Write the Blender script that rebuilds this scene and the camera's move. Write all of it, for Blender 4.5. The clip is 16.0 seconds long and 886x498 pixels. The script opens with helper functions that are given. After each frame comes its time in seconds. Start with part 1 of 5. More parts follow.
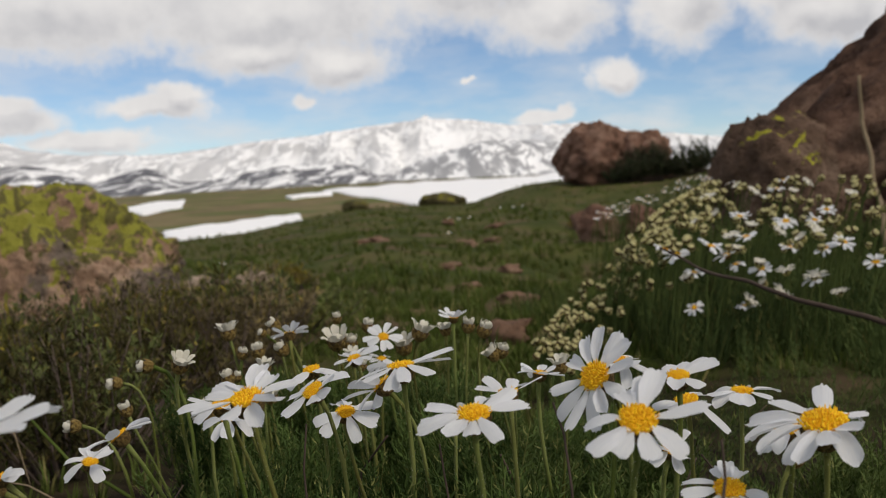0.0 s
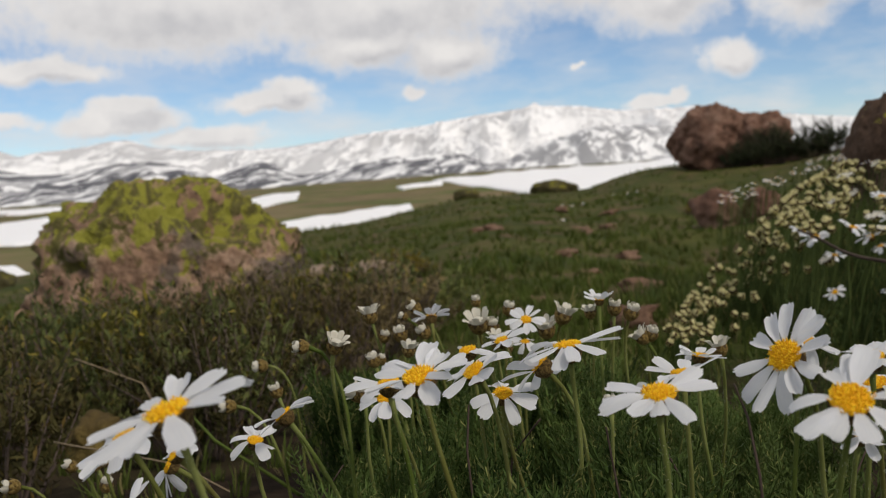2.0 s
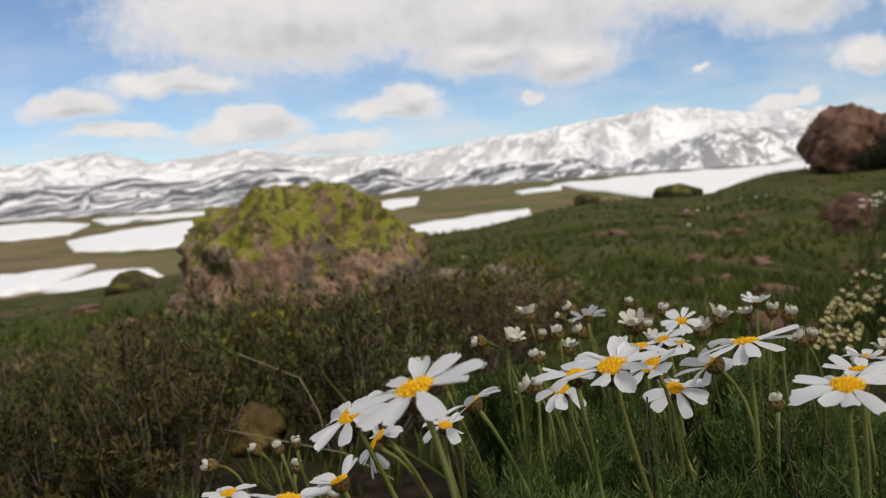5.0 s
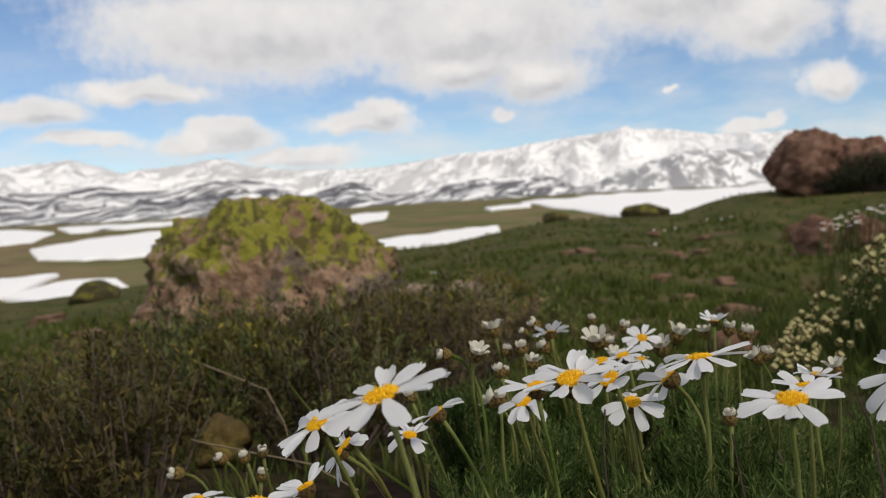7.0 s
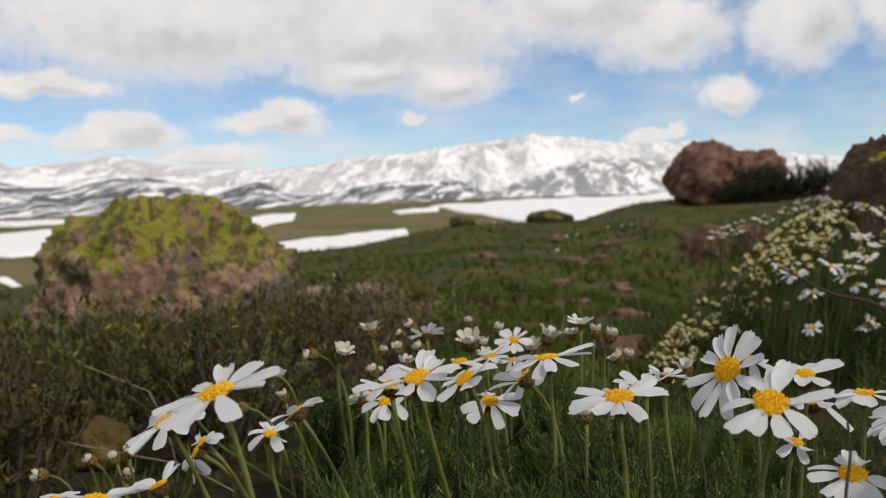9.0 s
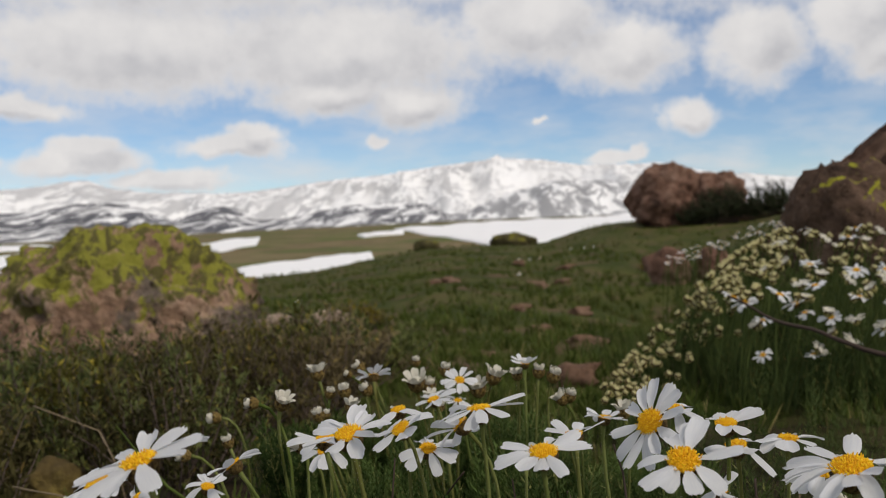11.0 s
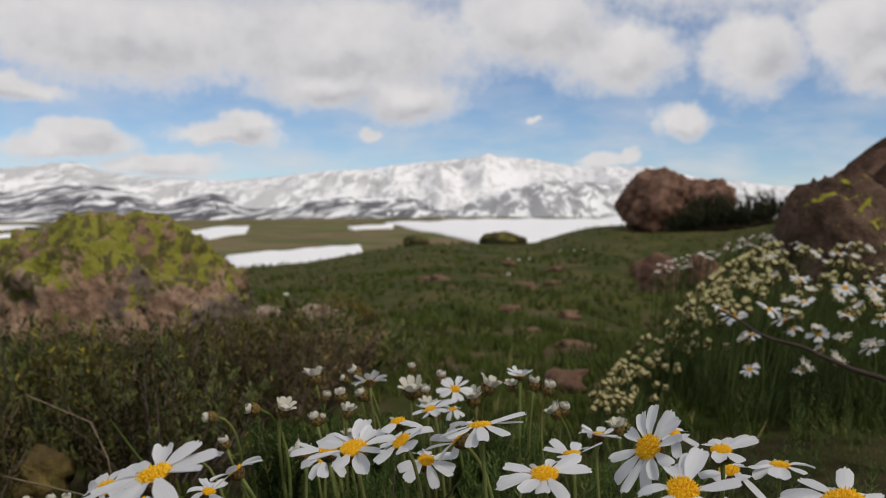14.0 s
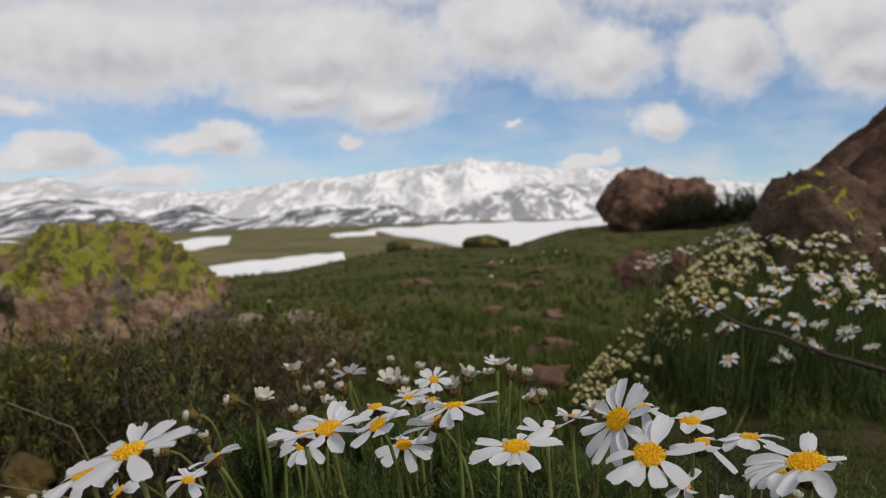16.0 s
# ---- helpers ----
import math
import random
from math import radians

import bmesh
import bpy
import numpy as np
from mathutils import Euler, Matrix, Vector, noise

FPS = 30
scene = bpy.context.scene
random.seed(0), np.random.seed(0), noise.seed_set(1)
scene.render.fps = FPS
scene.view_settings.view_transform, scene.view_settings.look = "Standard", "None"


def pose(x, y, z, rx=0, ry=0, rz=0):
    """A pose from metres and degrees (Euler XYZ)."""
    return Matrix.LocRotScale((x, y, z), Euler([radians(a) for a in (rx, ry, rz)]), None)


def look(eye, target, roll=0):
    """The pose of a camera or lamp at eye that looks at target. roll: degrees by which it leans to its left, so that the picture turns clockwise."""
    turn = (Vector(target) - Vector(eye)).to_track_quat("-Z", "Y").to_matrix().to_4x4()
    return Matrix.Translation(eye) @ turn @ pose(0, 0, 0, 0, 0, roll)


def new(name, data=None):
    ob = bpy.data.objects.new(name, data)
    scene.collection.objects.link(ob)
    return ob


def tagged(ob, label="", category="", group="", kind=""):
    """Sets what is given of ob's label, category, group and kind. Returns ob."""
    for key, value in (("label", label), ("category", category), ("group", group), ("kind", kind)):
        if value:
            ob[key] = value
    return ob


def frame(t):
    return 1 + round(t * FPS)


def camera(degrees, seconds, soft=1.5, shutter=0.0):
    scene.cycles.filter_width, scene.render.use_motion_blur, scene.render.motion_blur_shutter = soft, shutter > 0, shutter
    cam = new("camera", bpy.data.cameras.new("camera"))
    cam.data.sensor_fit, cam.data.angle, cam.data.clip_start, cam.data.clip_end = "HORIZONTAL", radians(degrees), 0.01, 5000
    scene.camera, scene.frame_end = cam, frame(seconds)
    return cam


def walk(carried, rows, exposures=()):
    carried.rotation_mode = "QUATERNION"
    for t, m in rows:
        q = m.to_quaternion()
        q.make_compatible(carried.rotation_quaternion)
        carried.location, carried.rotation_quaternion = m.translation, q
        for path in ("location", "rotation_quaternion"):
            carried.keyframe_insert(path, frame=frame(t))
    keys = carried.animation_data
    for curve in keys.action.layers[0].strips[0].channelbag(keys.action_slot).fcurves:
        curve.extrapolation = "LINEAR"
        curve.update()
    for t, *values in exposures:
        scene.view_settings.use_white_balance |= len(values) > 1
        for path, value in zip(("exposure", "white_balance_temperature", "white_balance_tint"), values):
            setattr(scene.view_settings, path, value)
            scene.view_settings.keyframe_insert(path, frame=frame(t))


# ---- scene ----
cam = camera(50.3, 16.0, soft=1.0)
PATH = [
    (0, 0.0014, 0.0106, 0.2993, 0.06, -4.17, -2.22),
    (0.5, -0.0021, 0.0139, 0.2974, 1.71, -4.44, -2.66),
    (1, -0.0126, 0.0165, 0.2956, 3.74, -4.44, -2.88),
    (1.5, -0.0180, 0.0204, 0.2953, 5.48, -4.70, -2.96),
    (2, -0.0208, 0.0200, 0.2946, 6.81, -4.53, -3.32),
    (2.5, -0.0235, 0.0167, 0.2922, 9.00, -4.19, -3.51),
    (3, -0.0284, 0.0077, 0.2875, 10.81, -4.65, -3.63),
    (3.5, -0.0324, 0.0014, 0.2919, 12.03, -4.31, -3.93),
    (4, -0.0370, -0.0020, 0.2957, 12.74, -3.75, -4.06),
    (4.2, -0.0411, -0.0056, 0.2978, 13.03, -3.95, -4.02),
    (6.3, -0.0447, -0.0257, 0.2957, 14.54, -3.17, -3.05),
    (6.5, -0.0430, -0.0271, 0.2966, 13.81, -3.09, -2.96),
    (7, -0.0401, -0.0299, 0.2977, 12.01, -2.97, -2.45),
    (7.5, -0.0359, -0.0315, 0.2968, 10.82, -2.92, -2.15),
    (8, -0.0289, -0.0329, 0.2974, 9.23, -2.73, -1.94),
    (8.5, -0.0212, -0.0363, 0.2960, 7.68, -2.93, -1.64),
    (9, -0.0160, -0.0378, 0.2974, 6.41, -2.96, -1.33),
    (9.5, -0.0111, -0.0386, 0.2962, 5.47, -2.69, -1.14),
    (10, -0.0072, -0.0394, 0.3019, 5.17, -1.95, -1.86),
    (10.2, -0.0003, -0.0419, 0.3099, 4.94, -1.40, -2.30),
    (12.3, 0.0001, -0.0455, 0.3129, 2.69, -2.13, -0.43),
    (12.5, 0.0025, -0.0496, 0.3175, 2.47, -1.81, -0.57),
    (13, -0.0074, -0.0467, 0.3177, 2.92, -1.74, -0.13),
    (13.5, -0.0091, -0.0485, 0.3201, 3.63, -1.88, 0.13),
    (14, -0.0083, -0.0522, 0.3225, 3.59, -1.89, 0.44),
    (14.5, -0.0082, -0.0544, 0.3219, 3.41, -2.13, 0.60),
    (15, -0.0051, -0.0544, 0.3178, 3.34, -2.30, 0.46),
    (15.5, -0.0014, -0.0571, 0.3146, 2.60, -1.60, -0.52),
    (16, -0.0020, -0.0591, 0.3125, 2.56, -1.58, -0.97),
]


def aim(x, y, z, yaw, pitch, roll):
    a, b = radians(yaw), radians(pitch)
    way = Vector((-math.sin(a) * math.cos(b), math.cos(a) * math.cos(b), math.sin(b)))
    return look((x, y, z), Vector((x, y, z)) + way * 10, roll)


walk(cam, [(t, aim(*row)) for t, *row in PATH],
     [(0, -0.10, 6900, 11), (4, -0.08, 6900, 11), (7, -0.03, 6900, 11), (10, -0.08, 6900, 11), (12.5, -0.25, 6750, 12), (16, -0.25, 6750, 12)])
cam.data.dof.use_dof = True
cam.data.dof.focus_distance = 0.42
cam.data.dof.aperture_fstop = 21.0

# ---- world, sun, exposure ----
scene.view_settings.exposure = 0.0
SUN_AZ, SUN_EL = 128.0, 50.0  # azimuth clockwise from +y, elevation
sun = new("sun", bpy.data.lights.new("sun", "SUN"))
sun.data.energy = 1.9
sun.data.angle = radians(12)
sun.data.color = (1.0, 0.95, 0.87)
sa, se = radians(SUN_AZ), radians(SUN_EL)
SUN_WAY = Vector((math.sin(sa) * math.cos(se), math.cos(sa) * math.cos(se), math.sin(se)))
sun.matrix_world = look(SUN_WAY * 50, (0, 0, 0))

# clouds seen over the mountains: azimuth, elevation, half width, half height (degrees)
CLOUDS = [
    (-22.28, 10.45, 11.5, 3.6), (-10.09, 10.27, 11.0, 3.5), (-5.71, 7.27, 3.9, 1.8),
    (-10.78, 7.96, 5.2, 1.6), (1.48, 11.58, 6.0, 3.2), (6.86, 9.65, 4.4, 2.6),
    (14.30, 9.55, 3.3, 2.9), (20.33, 10.92, 4.2, 3.6), (22.56, 8.64, 5.0, 2.3),
    (10.41, 5.90, 1.9, 1.15), (-16.4, 4.75, 3.9, 0.9), (-15.5, 5.5, 2.0, 0.85), (-25.3, 4.05, 4.5, 0.85), (-24.9, 4.8, 2.3, 0.8),
    (-8.04, 5.11, 1.0, 0.55), (1.63, 6.02, 0.7, 0.22), (6.3, 3.45, 2.0, 0.5), (7.5, 3.75, 0.9, 0.55),
    (-20.24, 2.82, 4.6, 0.8), (-34.65, 5.77, 3.6, 0.95), (-32.38, 4.19, 3.6, 0.6),
    (-29.18, 6.96, 4.6, 0.9), (14.59, 16.23, 16.0, 5.0), (-18.49, 16.48, 24.0, 6.0),
]


def nodes_of(tree):
    def node(kind, *links, **settings):
        n = tree.nodes.new(kind)
        for key, value in settings.items():
            if key == "operation":
                n.operation = value
            elif key == "blend_type":
                n.blend_type = value
            elif key == "data_type":
                n.data_type = value
            elif key == "sky_type":
                n.sky_type = value
            elif key == "feature":
                n.feature = value
            elif key == "noise_dimensions":
                n.noise_dimensions = value
        for slot, value in links:
            if hasattr(value, "is_output"):
                tree.links.new(value, n.inputs[slot])
            else:
                n.inputs[slot].default_value = value
        return n
    return node


def ramp(tree, source, stops):
    n = tree.nodes.new("ShaderNodeValToRGB")
    els = n.color_ramp.elements
    while len(els) < len(stops):
        els.new(0.5)
    for e, (at, c) in zip(els, stops):
        e.position = at
        e.color = (c, c, c, 1) if not isinstance(c, tuple) else (*c, 1)
    tree.links.new(source, n.inputs[0])
    return n.outputs[0]


world = bpy.data.worlds.new("sky")
scene.world = world
world.use_nodes = True
wt = world.node_tree
wt.nodes.clear()
N = nodes_of(wt)
co = N("ShaderNodeTexCoord").outputs["Generated"]
sep = N("ShaderNodeSeparateXYZ", (0, co))
az = N("ShaderNodeMath", (0, sep.outputs[0]), (1, sep.outputs[1]), operation="ARCTAN2").outputs[0]
el = N("ShaderNodeMath", (0, sep.outputs[2]), operation="ARCSINE").outputs[0]
az = N("ShaderNodeMath", (0, az), (1, 57.2958), operation="MULTIPLY").outputs[0]
el = N("ShaderNodeMath", (0, el), (1, 57.2958), operation="MULTIPLY").outputs[0]
flat = N("ShaderNodeCombineXYZ", (0, az), (1, el)).outputs[0]
warp = N("ShaderNodeTexNoise", ("Vector", flat), ("Scale", 0.40), ("Detail", 5.0), ("Roughness", 0.5))
fine = N("ShaderNodeTexNoise", ("Vector", flat), ("Scale", 1.3), ("Detail", 5.0), ("Roughness", 0.6))
shift = N("ShaderNodeVectorMath", (0, warp.outputs["Color"]), (1, (0.5, 0.5, 0.5)), operation="SUBTRACT").outputs[0]
shift = N("ShaderNodeVectorMath", (0, shift), (1, (3.2, 1.9, 0.0)), operation="MULTIPLY").outputs[0]
spot = N("ShaderNodeVectorMath", (0, flat), (1, shift), operation="ADD").outputs[0]


def cloud_mass(where):
    total = None
    for ca, ce, cw, ch in CLOUDS:
        d = N("ShaderNodeVectorMath", (0, where), (1, (ca, ce, 0)), operation="SUBTRACT").outputs[0]
        d = N("ShaderNodeVectorMath", (0, d), (1, (1 / cw, 1 / ch, 0)), operation="MULTIPLY").outputs[0]
        d = N("ShaderNodeVectorMath", (0, d), operation="LENGTH").outputs["Value"]
        d = N("ShaderNodeMath", (0, 1.0), (1, d), operation="SUBTRACT").outputs[0]
        total = d if total is None else N("ShaderNodeMath", (0, total), (1, d), (2, 0.15), operation="SMOOTH_MAX").outputs[0]
    return total


most = cloud_mass(spot)
above = cloud_mass(N("ShaderNodeVectorMath", (0, spot), (1, (-0.4, 0.8, 0.0)), operation="ADD").outputs[0])
belly = N("ShaderNodeMath", (0, above), (1, most), operation="SUBTRACT").outputs[0]
# broken cloud over the rest of the sky
wide = N("ShaderNodeTexNoise", ("Vector", co), ("Scale", 3.0), ("Detail", 5.0), ("Roughness", 0.55)).outputs["Fac"]
high = N("ShaderNodeMapRange", (0, el), (1, 13.0), (2, 22.0), (3, -1.0), (4, 0.0)).outputs[0]
side = N("ShaderNodeMath", (0, az), operation="ABSOLUTE").outputs[0]
side = N("ShaderNodeMapRange", (0, side), (1, 38.0), (2, 55.0), (3, -1.0), (4, 0.0)).outputs[0]
away = N("ShaderNodeMath", (0, high), (1, side), operation="MAXIMUM").outputs[0]
wide = N("ShaderNodeMath", (0, wide), (1, 0.42), operation="SUBTRACT").outputs[0]
wide = N("ShaderNodeMath", (0, wide), (1, 3.0), operation="MULTIPLY").outputs[0]
wide = N("ShaderNodeMath", (0, wide), (1, away), operation="ADD").outputs[0]
most = N("ShaderNodeMath", (0, most), (1, wide), operation="MAXIMUM").outputs[0]
rough = N("ShaderNodeMath", (0, fine.outputs["Fac"]), (1, 0.5), operation="SUBTRACT").outputs[0]
rough = N("ShaderNodeMath", (0, rough), (1, 0.50), operation="MULTIPLY").outputs[0]
thick = N("ShaderNodeMath", (0, most), (1, rough), operation="ADD").outputs[0]
cover = N("ShaderNodeMapRange", (0, thick), (1, -0.20), (2, 0.46), (3, 0.0), (4, 1.0))
cover.interpolation_type = "SMOOTHSTEP"
# a thin veil low over the mountains
veil = N("ShaderNodeTexNoise", ("Vector", N("ShaderNodeVectorMath", (0, flat), (1, (0.35, 1.0, 1.0)), operation="MULTIPLY").outputs[0]), ("Scale", 0.5), ("Detail", 5.0), ("Roughness", 0.55)).outputs["Fac"]
veil = N("ShaderNodeMapRange", (0, veil), (1, 0.42), (2, 0.75), (3, 0.0), (4, 0.75)).outputs[0]
band = N("ShaderNodeMapRange", (0, el), (1, 10.0), (2, 3.0), (3, 0.15), (4, 1.0)).outputs[0]
veil = N("ShaderNodeMath", (0, veil), (1, band), operation="MULTIPLY").outputs[0]
covered = N("ShaderNodeMath", (0, cover.outputs[0]), (1, veil), operation="MAXIMUM").outputs[0]
# thin cloud is bright, thick bases turn grey
belly = N("ShaderNodeMapRange", (0, belly), (1, -0.30), (2, 0.35), (3, 0.0), (4, 0.75)).outputs[0]
mottle = N("ShaderNodeTexNoise", ("Vector", flat), ("Scale", 0.30), ("Detail", 5.0), ("Roughness", 0.55)).outputs["Fac"]
grey = N("ShaderNodeMapRange", (0, mottle), (1, 0.38), (2, 0.70), (3, 0.0), (4, 0.48)).outputs[0]
deep = N("ShaderNodeMapRange", (0, thick), (1, 0.10), (2, 0.55), (3, 0.25), (4, 1.0)).outputs[0]
shade = N("ShaderNodeMath", (0, belly), (1, grey), operation="ADD").outputs[0]
shade = N("ShaderNodeMath", (0, shade), (1, deep), operation="MULTIPLY").outputs[0]
cloud_col = ramp(wt, shade, [(0.0, (0.84, 0.85, 0.87)), (0.45, (0.72, 0.735, 0.77)), (1.0, (0.53, 0.55, 0.60))])
sky = N("ShaderNodeTexSky", sky_type="NISHITA")
sky.sun_disc = False
sky.sun_elevation = se
sky.sun_rotation = sa
sky.altitude = 2200
sky.dust_density = 0.35
sky.ozone_density = 5.0
sky_bg = N("ShaderNodeBackground", ("Color", sky.outputs[0]), ("Strength", 0.115))
cloud_bg = N("ShaderNodeBackground", ("Color", cloud_col), ("Strength", 1.0))
both = N("ShaderNodeMixShader", (0, covered), (1, sky_bg.outputs[0]), (2, cloud_bg.outputs[0]))
N("ShaderNodeOutputWorld", (0, both.outputs[0]))


# ---- materials ----
def material(name, build, roughness=0.8, bump=None, translucent=0.0, specular=0.3, metal=0.0):
    """build(tree, node) returns a colour; bump: (scale, strength, distance)."""
    m = bpy.data.materials.new(name)
    m.use_nodes = True
    t = m.node_tree
    t.nodes.clear()
    n = nodes_of(t)
    colour = build(t, n)
    s = n("ShaderNodeBsdfPrincipled", ("Base Color", colour), ("Roughness", roughness), ("Specular IOR Level", specular))
    if bump:
        where = n("ShaderNodeTexCoord").outputs["Object"]
        h = n("ShaderNodeTexNoise", ("Vector", where), ("Scale", bump[0]), ("Detail", 6.0), ("Roughness", 0.65))
        b = n("ShaderNodeBump", ("Strength", bump[1]), ("Distance", bump[2]), ("Height", h.outputs["Fac"]))
        t.links.new(b.outputs[0], s.inputs["Normal"])
    last = s.outputs[0]
    if translucent:
        tr = n("ShaderNodeBsdfTranslucent", ("Color", colour))
        last = n("ShaderNodeMixShader", (0, translucent), (1, last), (2, tr.outputs[0])).outputs[0]
    n("ShaderNodeOutputMaterial", (0, last))
    return m


def noise_fac(n, scale, detail=4.0, roughness=0.6, coords="Object", distortion=0.0, stretch=None):
    where = n("ShaderNodeTexCoord").outputs[coords]
    if stretch:
        where = n("ShaderNodeVectorMath", (0, where), (1, stretch), operation="MULTIPLY").outputs[0]
    return n("ShaderNodeTexNoise", ("Vector", where), ("Scale", scale), ("Detail", detail), ("Roughness", roughness), ("Distortion", distortion)).outputs["Fac"]


def mix(n, fac, a, b):
    x = n("ShaderNodeMix", data_type="RGBA")
    t = x.id_data
    for slot, v in ((0, fac), (6, a), (7, b)):
        if hasattr(v, "is_output"):
            t.links.new(v, x.inputs[slot])
        else:
            x.inputs[slot].default_value = (*v, 1) if isinstance(v, tuple) else v
    return x.outputs[2]


def limits(n, value, low, high, a=0.0, b=1.0):
    x = n("ShaderNodeMapRange", (0, value), (1, low), (2, high), (3, a), (4, b))
    x.interpolation_type = "SMOOTHSTEP"
    return x.outputs[0]


def petal_look(t, n):
    grooves = noise_fac(n, 14.0, 2.0, 0.5, "Object", 0.0, (0.15, 3.0, 1.0))
    return mix(n, limits(n, grooves, 0.3, 0.7), (0.80, 0.805, 0.825), (0.85, 0.85, 0.85))


def disc_look(t, n):
    r = n("ShaderNodeNewGeometry").outputs["Random Per Island"]
    return ramp(t, r, [(0.0, (0.66, 0.30, 0.004)), (0.5, (0.86, 0.48, 0.006)), (1.0, (0.93, 0.66, 0.03))])


def calyx_look(t, n):
    a = noise_fac(n, 5.0, 3.0)
    return ramp(t, a, [(0.32, (0.055, 0.030, 0.009)), (0.5, (0.16, 0.095, 0.024)), (0.68, (0.26, 0.18, 0.055))])


def bud_look(t, n):
    a = noise_fac(n, 3.5, 3.0)
    return ramp(t, a, [(0.3, (0.11, 0.065, 0.014)), (0.5, (0.27, 0.17, 0.04)), (0.72, (0.42, 0.33, 0.12))])


def pale_bud_look(t, n):
    r = n("ShaderNodeObjectInfo").outputs["Random"]
    a = noise_fac(n, 3.0, 3.0)
    return mix(n, r, ramp(t, a, [(0.3, (0.38, 0.34, 0.08)), (0.7, (0.74, 0.67, 0.26))]),
               ramp(t, a, [(0.3, (0.40, 0.36, 0.10)), (0.7, (0.70, 0.64, 0.30))]))


def stem_look(t, n):
    r = n("ShaderNodeObjectInfo").outputs["Random"]
    a = noise_fac(n, 60.0, 4.0, 0.6, "Object", 0.0, (1, 1, 0.2))
    return mix(n, limits(n, a, 0.35, 0.7), mix(n, r, (0.066, 0.100, 0.016), (0.115, 0.100, 0.026)), (0.20, 0.22, 0.070))


def foliage_look(dark, light, dry, vary=0.0):
    def build(t, n):
        r = n("ShaderNodeNewGeometry").outputs["Random Per Island"]
        a = noise_fac(n, 6.0, 3.0)
        b = noise_fac(n, 1.3, 4.0)
        c = mix(n, limits(n, a, 0.3, 0.7), dark, light)
        c = mix(n, limits(n, b, 0.5, 0.7, 0.0, 0.55), c, tuple(0.35 * p + 0.3 * q for p, q in zip(dry, dark)))
        c = mix(n, limits(n, r, 0.86, 1.0), c, dry)
        if vary:
            own = n("ShaderNodeObjectInfo").outputs["Random"]
            c = mix(n, limits(n, own, 0.0, 1.0, vary, 0.0), c, tuple(0.5 * p for p in dark))
        return c
    return build


def rock_look(dark, mid, light, lichen=None, cover=(0.55, 0.62), scale=4.0):
    def build(t, n):
        a = noise_fac(n, scale, 8.0, 0.7)
        b = noise_fac(n, scale * 6, 6.0, 0.7)
        c = ramp(t, a, [(0.3, dark), (0.5, mid), (0.72, light)])
        c = mix(n, limits(n, b, 0.54, 0.72, 0.0, 0.6), c, dark)
        v = n("ShaderNodeTexVoronoi", ("Vector", n("ShaderNodeTexCoord").outputs["Object"]), ("Scale", scale * 5), feature="F1").outputs["Distance"]
        c = mix(n, limits(n, v, 0.0, 0.25, 0.5, 0.0), c, dark)
        if lichen:
            g = noise_fac(n, scale * 1.9, 6.0, 0.68, "Object", 0.9)
            up = n("ShaderNodeSeparateXYZ", (0, n("ShaderNodeNewGeometry").outputs["Normal"])).outputs[2]
            g = n("ShaderNodeMath", (0, g), (1, n("ShaderNodeMath", (0, up), (1, 0.16), operation="MULTIPLY").outputs[0]), operation="ADD").outputs[0]
            k = noise_fac(n, scale * 9, 4.0)
            g = n("ShaderNodeMath", (0, g), (1, n("ShaderNodeMath", (0, k), (1, 0.10), operation="MULTIPLY").outputs[0]), operation="ADD").outputs[0]
            tint = mix(n, noise_fac(n, scale * 3, 3.0), lichen[0], lichen[1])
            c = mix(n, limits(n, g, *cover), c, tint)
        return c
    return build


def boulder_look(t, n):
    where = n("ShaderNodeTexCoord").outputs["Object"]
    bare = ramp(t, noise_fac(n, 5.0, 7.0, 0.62), [(0.32, (0.160, 0.098, 0.066)), (0.50, (0.375, 0.235, 0.155)), (0.68, (0.52, 0.37, 0.265))])
    bare = mix(n, limits(n, noise_fac(n, 26.0, 5.0, 0.7), 0.48, 0.64, 0.0, 0.65), bare, (0.165, 0.100, 0.066))
    stain = limits(n, noise_fac(n, 4.2, 6.0, 0.65, "Object", 0.5), 0.53, 0.62, 0.0, 0.8)
    bare = mix(n, stain, bare, (0.105, 0.092, 0.078))
    # dark round spots painted on the bare face as the shade inside small holes
    hole_shade = n("ShaderNodeTexVoronoi", ("Vector", where), ("Scale", 21.0), feature="F1").outputs["Distance"]
    hole_shade = n("ShaderNodeMath", (0, limits(n, hole_shade, 0.14, 0.27, 1.0, 0.0)), (1, limits(n, noise_fac(n, 9.0, 3.0), 0.46, 0.56)), operation="MULTIPLY").outputs[0]
    bare = mix(n, hole_shade, bare, (0.030, 0.021, 0.016))
    high = limits(n, n("ShaderNodeSeparateXYZ", (0, where)).outputs[2], -0.02, 0.32, -0.130, 0.060)

    def cover(scale, low, top, twist, stretch):
        g = noise_fac(n, scale, 6.0, 0.66, "Object", twist, stretch)
        return limits(n, n("ShaderNodeMath", (0, g), (1, high), operation="ADD").outputs[0], low, top)
    olive = mix(n, noise_fac(n, 26.0, 5.0), (0.075, 0.066, 0.030), (0.190, 0.168, 0.052))
    bright = mix(n, noise_fac(n, 22.0, 4.0), (0.185, 0.180, 0.034), (0.370, 0.355, 0.060))
    c = mix(n, cover(12.0, 0.490, 0.555, 0.5, (1.2, 1, 0.9)), bare, olive)
    return mix(n, cover(17.0, 0.525, 0.580, 0.7, (1.3, 1, 0.75)), c, bright)


